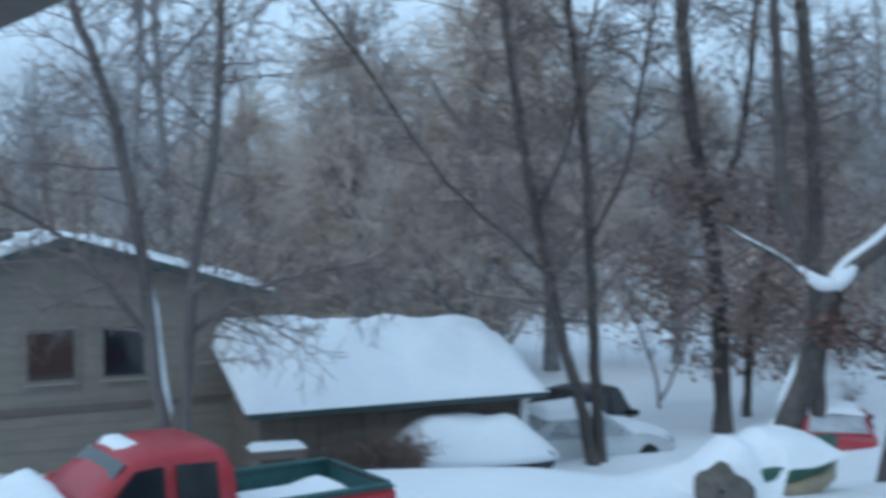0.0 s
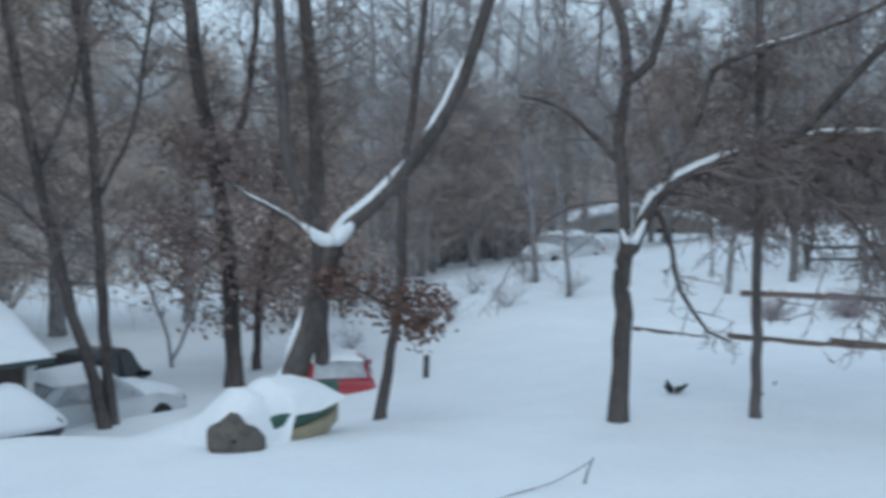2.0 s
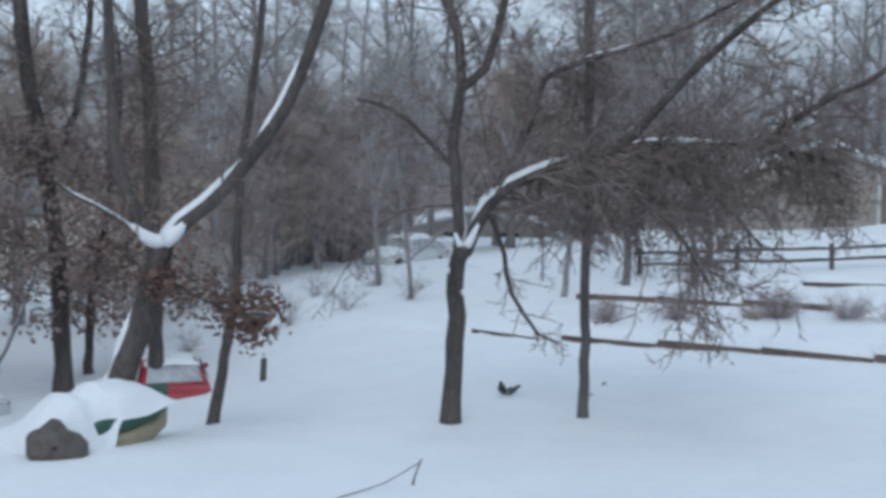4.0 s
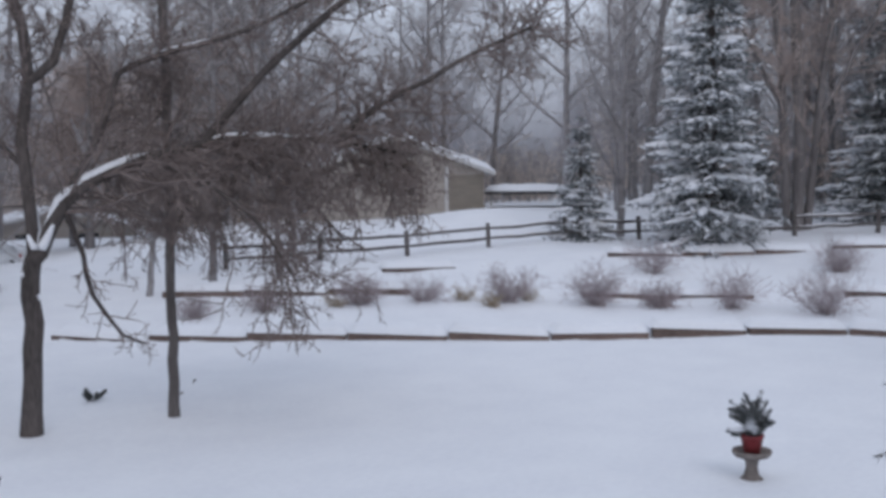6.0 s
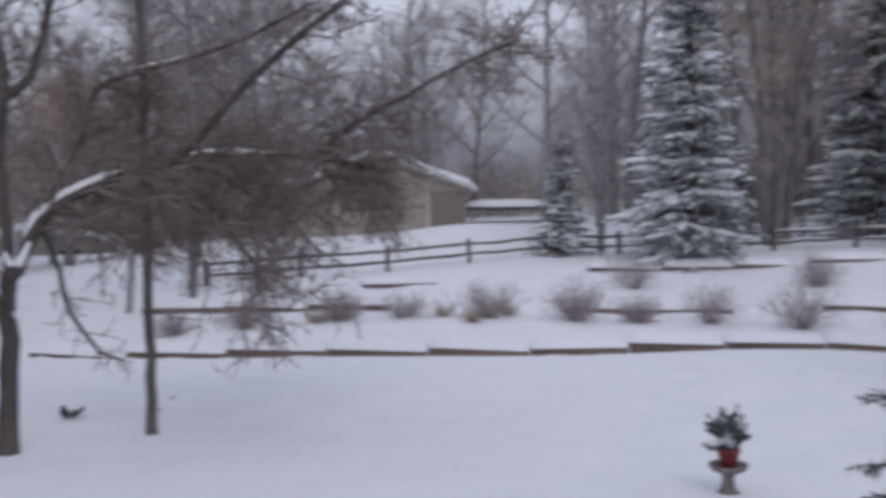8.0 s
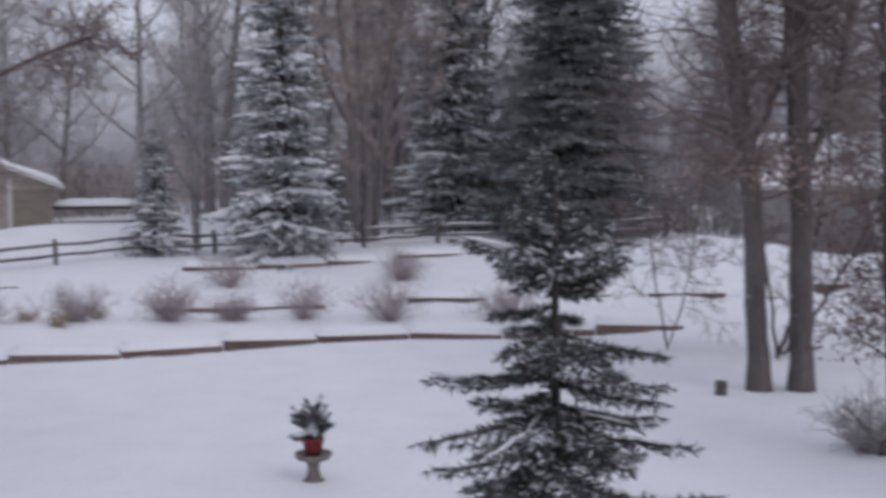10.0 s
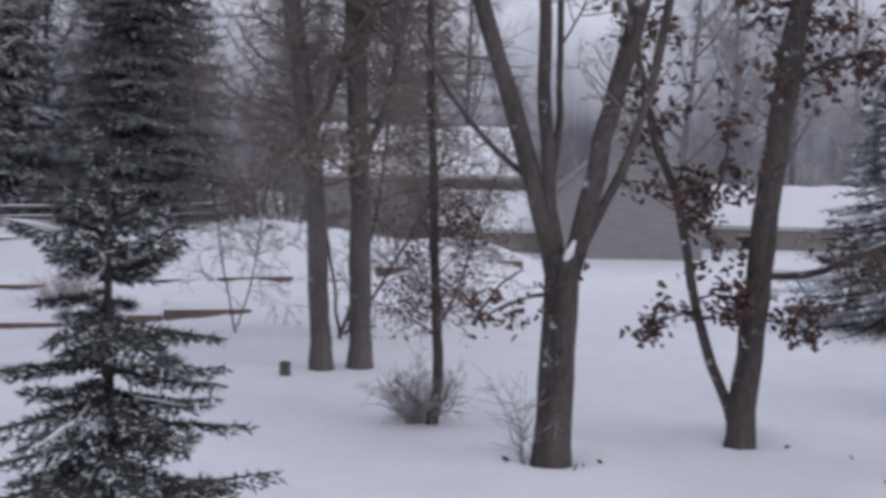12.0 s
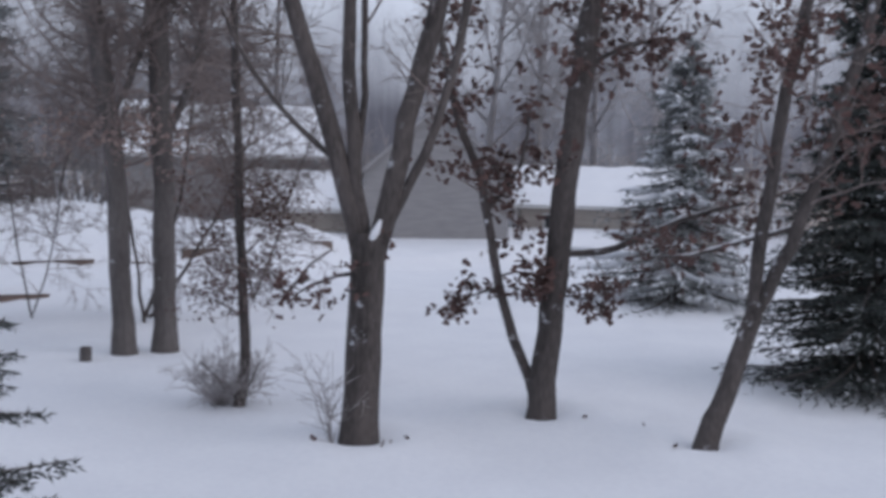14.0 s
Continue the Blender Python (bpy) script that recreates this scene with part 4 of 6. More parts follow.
# ---- spruces ----
def spruce(name, x, y, height, width, label, seed, needle, whorls=15, per=8, twigs=12, blades=16, size=0.05, snow=0.5, skirt=0.25, heap=1.0, group="", loose=0.35, slim=0.42, dust=0.14, arms=True, vary=0.6):
    """A spruce: whorls of drooping boughs with side twigs full of needles, and snow on the boughs."""
    rng = np.random.default_rng(seed)
    thing = empty(name, pose(x, y, ground(x, y) - 0.05), label, "tree", group)
    trunk = np.array([(0, 0, z) for z in np.linspace(0, height, 8)])
    mesh_ob("trunk", *tubes([(trunk, np.linspace(0.022 * height, 0.01, 8))], 7), BARK, thing)
    boughs, verts, faces, white, flakes = [], [], [], [], []
    for k in range(whorls):
        f = (k + 0.5 * rng.random()) / whorls
        z = skirt + (height * 0.97 - skirt) * f
        for j in range(per if f < 0.9 else max(3, per // 2)):
            a = 6.283 * (j + rng.random() * 0.7) / per + k * 1.3
            z = max(0.12, skirt + (height * 0.97 - skirt) * (f + rng.normal(0, loose / whorls)))
            l = width * 0.5 * (1 - f) ** 0.85 * (0.9 - vary / 2 + vary * rng.random()) + 0.05
            n = 6
            s = np.linspace(0, 1, n)
            bend = -0.30 * s + 0.16 * s * s if f < 0.7 else 0.35 * s
            p = np.stack([math.cos(a) * l * s, math.sin(a) * l * s, z + l * bend + rng.normal(0, 0.01 * l, n) * s], 1)
            boughs.append((p, np.linspace(max(0.006, 0.018 * l), 0.004, n)))
            side = np.array((-math.sin(a), math.cos(a), 0.0))
            along = np.array((math.cos(a), math.sin(a), -0.1))
            count = max(3, int(twigs * (0.4 + 0.6 * l / (width * 0.5))))
            for q in range(count):
                g = 0.04 + 0.96 * (q + rng.random() * 0.5) / count
                o = np.array([np.interp(g, s, p[:, c]) for c in range(3)])
                sgn = 1 if q % 2 else -1
                tl = l * slim * (1.15 - g) * (0.7 + 0.5 * rng.random()) + size
                way = along * (0.75 if g < 0.95 else 1.2) + side * sgn * (0.85 if g < 0.95 else 0.1)
                way[2] -= 0.16 + 0.15 * rng.random()
                way /= np.linalg.norm(way)
                for _ in range(max(3, int(blades * tl / (l * slim + size)))):
                    h = rng.random()
                    c = o + way * tl * h
                    d = way + rng.normal(0, 0.65, 3)
                    d /= np.linalg.norm(d)
                    e = np.cross(d, rng.normal(0, 1, 3))
                    e = e / (np.linalg.norm(e) + 1e-9) * size * 0.2
                    i = len(verts)
                    verts += [c - e, c + e, c + d * size * (1.1 + 0.7 * rng.random())]
                    (flakes if rng.random() < dust * (0.4 + 0.9 * h) else faces).append((i, i + 1, i + 2))
            if rng.random() < snow and l > 0.15:
                i0 = rng.integers(1, 3)
                w = p[i0:].copy()
                w[:, 2] += 0.02 * heap + 0.01
                r = np.array([0.3, 1, 1.15, 0.9, 0.35][:len(w)]) * 0.055 * heap * min(1.5, l + 0.3) * (0.6 + 0.7 * rng.random())
                r[-1] *= 0.4
                white.append((w + rng.normal(0, 0.015, w.shape), r))
                if l > 0.5 and arms:
                    for sgn in (-1, 1):
                        b = p[2] + side * sgn * l * np.linspace(0, 0.3, 4)[:, None] + along * l * np.linspace(0, 0.25, 4)[:, None]
                        b[:, 2] += np.linspace(0.02, -0.05 * l, 4) + 0.02 * heap
                        white.append((b, np.array([0.4, 1, 0.9, 0.25]) * 0.045 * heap * min(1.4, l + 0.2)))
    tagged(mesh_ob("framework", *tubes(boughs, 4), BARK, thing), kind="stuff")
    tagged(mesh_ob("foliage", np.array(verts), faces, needle, thing), kind="stuff")
    if flakes:
        tagged(mesh_ob("snow_dust", np.array(verts), flakes, SNOW_CLUMP, thing, "powdery snow caught in the needles"), kind="stuff")
    if white:
        tagged(mesh_ob("snow_cover", *tubes(white, 6), SNOW_CLUMP, thing, "clumps of snow on the boughs"), kind="stuff")
    return thing


spruce("spruce", 9.85, 1.5, 4.3, 3.7, "young dark green spruce dusted with snow", 61, NEEDLE, 16, 6, 26, 44, 0.06, 0.2, 0.35, 0.35, loose=0.65, slim=0.31, vary=0.8, dust=0.2, arms=False)
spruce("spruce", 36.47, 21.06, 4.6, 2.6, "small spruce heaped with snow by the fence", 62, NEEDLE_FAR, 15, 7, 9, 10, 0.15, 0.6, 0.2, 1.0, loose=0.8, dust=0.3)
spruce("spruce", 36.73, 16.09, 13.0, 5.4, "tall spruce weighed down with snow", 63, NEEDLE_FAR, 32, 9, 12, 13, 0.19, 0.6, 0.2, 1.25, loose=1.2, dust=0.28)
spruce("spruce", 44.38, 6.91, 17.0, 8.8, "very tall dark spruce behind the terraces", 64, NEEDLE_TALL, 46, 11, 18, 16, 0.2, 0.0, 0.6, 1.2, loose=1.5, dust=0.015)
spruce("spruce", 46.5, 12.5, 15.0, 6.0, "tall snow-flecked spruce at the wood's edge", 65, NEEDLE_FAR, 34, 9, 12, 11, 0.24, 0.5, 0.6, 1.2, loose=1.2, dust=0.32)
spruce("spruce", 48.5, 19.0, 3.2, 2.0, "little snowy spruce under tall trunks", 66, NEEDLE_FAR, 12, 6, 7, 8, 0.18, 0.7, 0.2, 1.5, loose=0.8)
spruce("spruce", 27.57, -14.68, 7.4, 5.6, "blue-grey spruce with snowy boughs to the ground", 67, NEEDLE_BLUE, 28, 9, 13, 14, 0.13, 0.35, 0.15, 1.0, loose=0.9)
spruce("spruce", 17.2, -13.2, 9.0, 5.0, "dark dense spruce with boughs to the snow", 68, NEEDLE_DARK, 36, 12, 18, 26, 0.085, 0.0, 0.15, 0.8, loose=0.9, dust=0.05)


# ---- houses ----
def snow_slab(name, x0, x1, y0, y1, height, parent, label, steps=(18, 10), edge=0.25, seed=1, lumpy=1.0):
    """A rounded blanket of snow; height(x, y) gives the surface under it and its depth."""
    verts, faces = [], []
    nx, ny = steps
    for layer in (1, 0):
        for j in range(ny + 1):
            for i in range(nx + 1):
                u, v = i / nx, j / ny
                x, y = x0 + (x1 - x0) * u, y0 + (y1 - y0) * v
                z, deep = height(x, y)
                rim = min(1, min(u, 1 - u) * (x1 - x0) / edge, min(v, 1 - v) * (y1 - y0) / edge)
                bulge = math.sqrt(max(0.0, 1 - (1 - rim) ** 2))
                lump = 1 + 0.34 * lumpy * noise.noise(Vector((x * 0.9, y * 0.9, seed * 3.7))) + 0.14 * lumpy * noise.noise(Vector((x * 2.7, y * 2.7, seed * 1.3)))
                verts.append((x, y, z + (deep * lump * bulge if layer else 0.0)))
    n = (nx + 1) * (ny + 1)
    for j in range(ny):
        for i in range(nx):
            a = j * (nx + 1) + i
            faces.append((a, a + 1, a + nx + 2, a + nx + 1))
    rim = [*range(nx + 1), *[(j + 1) * (nx + 1) - 1 for j in range(1, ny + 1)], *[ny * (nx + 1) + i for i in range(nx - 1, -1, -1)], *[j * (nx + 1) for j in range(ny - 1, 0, -1)]]
    for k in range(len(rim)):
        a, b = rim[k], rim[(k + 1) % len(rim)]
        faces.append((a, a + n, b + n, b))
    return mesh_ob(name, verts, faces, SNOW, parent, label)


def snow_dome(name, a, b, low, height, parent, label, seed=1):
    """A rounded heap of snow, 2a long and 2b wide, that stands on the level low; height(x, y) is its depth."""
    verts, faces, n, rings = [], [], 44, 12
    for k in range(rings + 1):
        r = 1 - (1 - k / rings) ** 1.6
        for i in range(n):
            t = 2 * math.pi * i / n
            c, q = math.cos(t), math.sin(t)
            x, y = a * r * math.copysign(abs(c) ** 0.6, c), b * r * math.copysign(abs(q) ** 0.6, q)
            lump = 1 + 0.1 * noise.noise(Vector((x * 1.3, y * 1.3, seed)))
            verts.append((x, y, low + height(x, y) * lump * (1 - r ** 3.2) ** 0.6))
        if k:
            o = k * n
            faces += [(o - n + i, o + i, o + (i + 1) % n, o - n + (i + 1) % n) for i in range(n)]
    faces.append(tuple(range(rings * n, rings * n + n))[::-1])
    return mesh_ob(name, verts, faces, SNOW, parent, label)


def house(name, m, width, depth, eave, peak, wall_mat, label, windows=(), over=0.45, snow=0.3, fascia=None, seed=1):
    """A gabled house. Local x runs along the gable front, which lies at y = 0; the ridge runs back along y."""
    thing = empty(name, m, label, "house")
    h = width / 2
    bm = prism([(-h, -1.5), (h, -1.5), (h, eave), (0, peak), (-h, eave)], 0, depth)
    part("wall", bm, wall_mat, thing)
    slope = (peak - eave) / h
    for sgn in (-1, 1):
        xo = sgn * (h + over)
        zo = eave - slope * over
        bm = prism([(0, peak + 0.03), (xo, zo + 0.03), (xo, zo + 0.2), (0, peak + 0.2)], -over, depth + over)
        roof = part("roof", bm, fascia or FASCIA, thing)

        def top(x, y, z0=peak + 0.2):
            return z0 - slope * abs(x), snow
        if snow:
            snow_slab("snow_cover", *sorted((0, xo * 1.015)), -over - 0.04, depth + over, top, roof, "thick snow blanket on the roof", (10, 26), 0.3, seed + sgn)
    # course lines of the siding
    z = -0.3
    while z < peak - 0.15:
        hw = h if z < eave else h * (peak - z) / (peak - eave)
        part("siding_board", box(-hw + 0.02, hw - 0.02, -0.014, -0.002, z, z + 0.212), wall_mat, thing)
        z += 0.22
    for x0, x1, z0, z1, pane in windows:
        win = part("window", box(x0 - 0.07, x1 + 0.07, -0.07, -0.03, z0 - 0.07, z1 + 0.07), wall_mat, thing)
        part("pane", box(x0, x1, -0.085, -0.075, z0, z1), pane, win, "dark window glass")
        part("sill", box(x0 - 0.08, x1 + 0.08, -0.11, -0.072, z0 - 0.10, z0 - 0.075), SIDING_PALE, win, "pale window sill with a little snow")
    if name == "house" and windows and wall_mat is SIDING:
        part("base_board", box(-h + 0.02, h - 0.02, -0.045, -0.016, 0.38, 0.5), SIDING_DARK, thing, "dark board along the wall's foot")
        part("roof_vent", box(-1.2, -0.75, 1.8, 2.3, peak - 0.3, peak + 0.35), SHINGLE, thing, "small dark roof vent", 0.03)
    return thing


def along(x, y, z, dx, dy):
    """A pose at (x, y, z) whose x axis points along (dx, dy)."""
    return pose(x, y, z, 0, 0, math.degrees(math.atan2(dy, dx)))


house("house", along(-7.10, 21.75, 0, 0.906, 0.423), 7.3, 9.0, 2.42, 3.5, SIDING, "single-storey tan house with a low snow-laden gable roof",
      ((-0.69, 0.14, 1.02, 1.95, GLASS_CURTAIN), (0.68, 1.42, 1.02, 1.95, GLASS)), 0.42, 0.17)


def shed():
    thing = empty("garage", along(-3.3, 20.35, -1.2, 0.92, 0.39), "low brown garage under a deep heap of snow", "garage")
    w, d, e, p = 5.6, 5.6, 1.68, 2.58
    part("wall", prism([(0.15, -0.4), (w - 0.1, -0.4), (w - 0.1, e), (0.15, e)], 0.35, d), SIDING_DARK, thing)
    bm = bmesh.new()
    rows = [(-0.05, e - 0.02), (d * 0.5, p), (d + 0.3, e)]
    vs = [[bm.verts.new((x, y, z + k)) for y, z in rows] for x in (-0.15, w + 0.15) for k in (0, 0.14)]
    a, b, c, f = vs
    for i in range(2):
        bm.faces.new((a[i], a[i + 1], c[i + 1], c[i]))
        bm.faces.new((b[i], f[i], f[i + 1], b[i + 1]))
        bm.faces.new((a[i], b[i], b[i + 1], a[i + 1]))
        bm.faces.new((c[i], c[i + 1], f[i + 1], f[i]))
    bm.faces.new((a[0], c[0], f[0], b[0]))
    bm.faces.new((a[2], b[2], f[2], c[2]))
    roof = part("roof", bm, FASCIA, thing)

    def top(x, y):
        k = 1 - abs(y / (d * 0.5) - 1)
        end = 1.1 - 0.6 * smooth(x, w - 3.4, w) - 0.1 * smooth(x, 0.6, -0.1)
        heap = 0.12 * smooth(x, w - 2.4, w - 0.9) * math.sin(math.pi * min(1.0, max(0.0, k)))
        return e + 0.1 + (p - e) * max(0, k), 0.2 + (0.32 * smooth(k, 0, 0.45) + heap) * end
    snow_slab("snow_cover", -0.2, w + 0.2, -0.12, d + 0.3, top, roof, "deep lumpy snow on the roof", (44, 34), 0.4, 4, 1.1)
    for x in np.arange(0.4, w - 0.3, 0.42):
        part("board", box(x, x + 0.38, 0.325, 0.347, -0.4, e - 0.08), SIDING_DARK, thing)
    part("post", box(w - 0.32, w - 0.18, 0.1, 0.24, -0.4, e - 0.03), TRIM, thing, "pale corner post")


shed()
beige = house("house", along(41.8, 34.2, 0.4, 0.64, -0.77), 8.4, 10.0, 3.6, 5.2, SIDING_PALE, "beige house across the terraces, snow on its roof",
              (), 0.5, 0.25, TRIM, seed=7)
# flat panel whose darker brown stands in for a shaded recess
part("entry", box(2.5, 4.15, -0.06, -0.016, -1.0, 3.45), SIDING, beige, "flat brown panel painting a recess's shade beside the corner post")
part("post", box(2.3, 2.46, -0.12, -0.016, -1.0, 3.9), TRIM, beige, "white corner post")
house("house", along(42.5, 62.5, -0.6, 0.83, -0.55), 9.5, 8.0, 1.2, 2.2, SIDING_PALE, "low house far across the snow with a white roof",
      ((-2.6, -1.4, 0.1, 0.9, GLASS), (1.2, 2.4, 0.1, 0.9, GLASS)), 0.5, 0.3, TRIM, seed=9)


def long_house(name, m, width, depth, eave, peak, wall_mat, label, windows=(), snow=0.25, seed=3):
    """A house whose eave faces the garden; its ridge runs along local x."""
    thing = empty(name, m, label, "house")
    part("wall", prism([(0, -1.2), (depth, -1.2), (depth, eave), (depth / 2, peak), (0, eave)], -width / 2, width / 2), wall_mat, thing).matrix_local = pose(0, 0, 0, 0, 0, 90)
    slope = (peak - eave) / (depth / 2)
    for front in (1, 0):
        y0, y1 = (-0.5, depth / 2) if front else (depth / 2, depth + 0.5)

        def at(y):
            return peak - slope * abs(y - depth / 2)
        bm = prism([(y0, at(y0) + 0.02), (y1, at(y1) + 0.02), (y1, at(y1) + 0.2), (y0, at(y0) + 0.2)], -width / 2 - 0.4, width / 2 + 0.4)
        roof = part("roof", bm, TRIM, thing)
        roof.matrix_local = Matrix(((0, 1, 0, 0), (1, 0, 0, 0), (0, 0, 1, 0), (0, 0, 0, 1)))
        slab = snow_slab("snow_cover", -width / 2 - 0.42, width / 2 + 0.42, y0 - 0.04 * front, y1, lambda x, y: (at(y) + 0.2, snow), None, "snow blanket on the roof", (26, 10), 0.3, seed + front)
        slab.parent = thing
    z = -0.6
    while z < eave - 0.2:
        part("siding_board", box(-width / 2 + 0.02, width / 2 - 0.02, -0.03, -0.004, z, z + 0.2), wall_mat, thing)
        z += 0.22
    for x0, x1, z0, z1 in windows:
        win = part("window", box(x0 - 0.08, x1 + 0.08, -0.08, -0.035, z0 - 0.08, z1 + 0.08), TRIM, thing)
        part("pane", box(x0, x1, -0.095, -0.085, z0, z1), GLASS, win, "dark window glass")
    return thing


# local x points to the viewer's right along the front
long_house("house", along(49.5, -3.8, 0.3, -0.05, -1.0), 8.5, 8.0, 3.6, 5.6, SIDING_GREY, "grey two-level house behind the garden with a snowy roof",
           (), 0.3, 11)
long_house("garage", along(46.8, -7.2, 0.1, -0.05, -1.0), 5.0, 4.0, 1.65, 2.75, SIDING_PALE, "low beige garage before a grey house, roof white with snow", (), 0.3, 13)
house("house", along(44.5, -12.2, 0.2, -0.2, -0.98), 6.0, 9.0, 3.0, 5.6, SIDING_GREY, "grey gabled house among the trees", (), 0.25, 0.0, SIDING_GREY, seed=15)
long_house("house", along(47.0, -21.5, 0.2, -0.3, -0.95), 9.0, 7.0, 1.7, 3.1, SIDING_PALE, "low pale house with snow on its long roof", ((-3.4, -2.6, 0.5, 1.2),), 0.3, 17)


def porch():
    thing = empty("porch", along(48.6, 31.0, 0.85, 0.54, -0.84), "small covered deck with a white railing beside the beige house", "porch")
    part("deck", box(-2.1, 2.1, 0, 2.5, -0.6, 0.45), SIDING_DARK, thing)
    for x in (-2.0, 2.0):
        part("post", box(x - 0.07, x + 0.07, 0.05, 0.19, 0.45, 2.0), TRIM, thing)
    roof = part("roof", box(-2.4, 2.4, -0.3, 2.7, 2.0, 2.18), SHINGLE, thing)
    snow_slab("snow_cover", -2.42, 2.42, -0.32, 2.7, lambda x, y: (2.18, 0.28), roof, "snow on the porch roof", (14, 8), 0.3, 5)
    part("rail", box(-1.93, 1.93, 0.08, 0.14, 1.25, 1.32), TRIM, thing)
    for k in range(24):
        x = -1.85 + k * 0.16
        part("baluster", box(x, x + 0.05, 0.09, 0.13, 0.45, 1.25), TRIM, thing)


porch()


# ---- vehicles ----
def wheel(parent, x, y, r, w=0.2):
    v, f = lathe([(r * 0.62, -w / 2), (r * 0.95, -w / 2), (r, -w / 3), (r, w / 3), (r * 0.95, w / 2), (r * 0.62, w / 2)], 22)
    tyre = mesh_ob("tyre", v, f, RUBBER, parent)
    tyre.matrix_local = pose(x, y, r, 90)
    v, f = lathe([(0.05, -w * 0.3), (r * 0.6, -w * 0.35), (r * 0.63, 0), (r * 0.6, w * 0.35), (0.05, w * 0.3)], 16)
    mesh_ob("rim", v, f, METAL, tyre)


def shell(stations, mat, name, parent, label=""):
    """A closed skin over cross sections: (x, half width low, half width high, z low, z high), with rounded shoulders."""
    verts, faces = [], []
    for x, wl, wh, z0, z1 in stations:
        h = z1 - z0
        ring = [(wl * 0.9, z0), (wl, z0 + h * 0.15), (wl * 0.5 + wh * 0.5, z0 + h * 0.6), (wh, z0 + h * 0.88), (wh * 0.88, z0 + h * 0.97), (wh * 0.4, z1)]
        ring = ring + [(-y, z) for y, z in ring[::-1]]
        verts += [(x, y, z) for y, z in ring]
    n = 12
    for k in range(len(stations) - 1):
        for i in range(n):
            j = (i + 1) % n
            faces.append((k * n + i, k * n + j, (k + 1) * n + j, (k + 1) * n + i))
    faces += [tuple(range(n))[::-1], tuple(range((len(stations) - 1) * n, len(stations) * n))]
    return mesh_ob(name, verts, faces, mat, parent, label)


def quad(name, pts, mat, parent, thick=0.012, label=""):
    """A thin pane over three or more corners, grown outwards along its normal."""
    p = [Vector(q) for q in pts]
    nrm = (p[1] - p[0]).cross(p[2] - p[0]).normalized() * thick
    bm = bmesh.new()
    a = [bm.verts.new(q) for q in p]
    b = [bm.verts.new(q + nrm) for q in p]
    bm.faces.new(a[::-1])
    bm.faces.new(b)
    for i in range(len(a)):
        j = (i + 1) % len(a)
        bm.faces.new((a[i], a[j], b[j], b[i]))
    return part(name, bm, mat, parent, label)


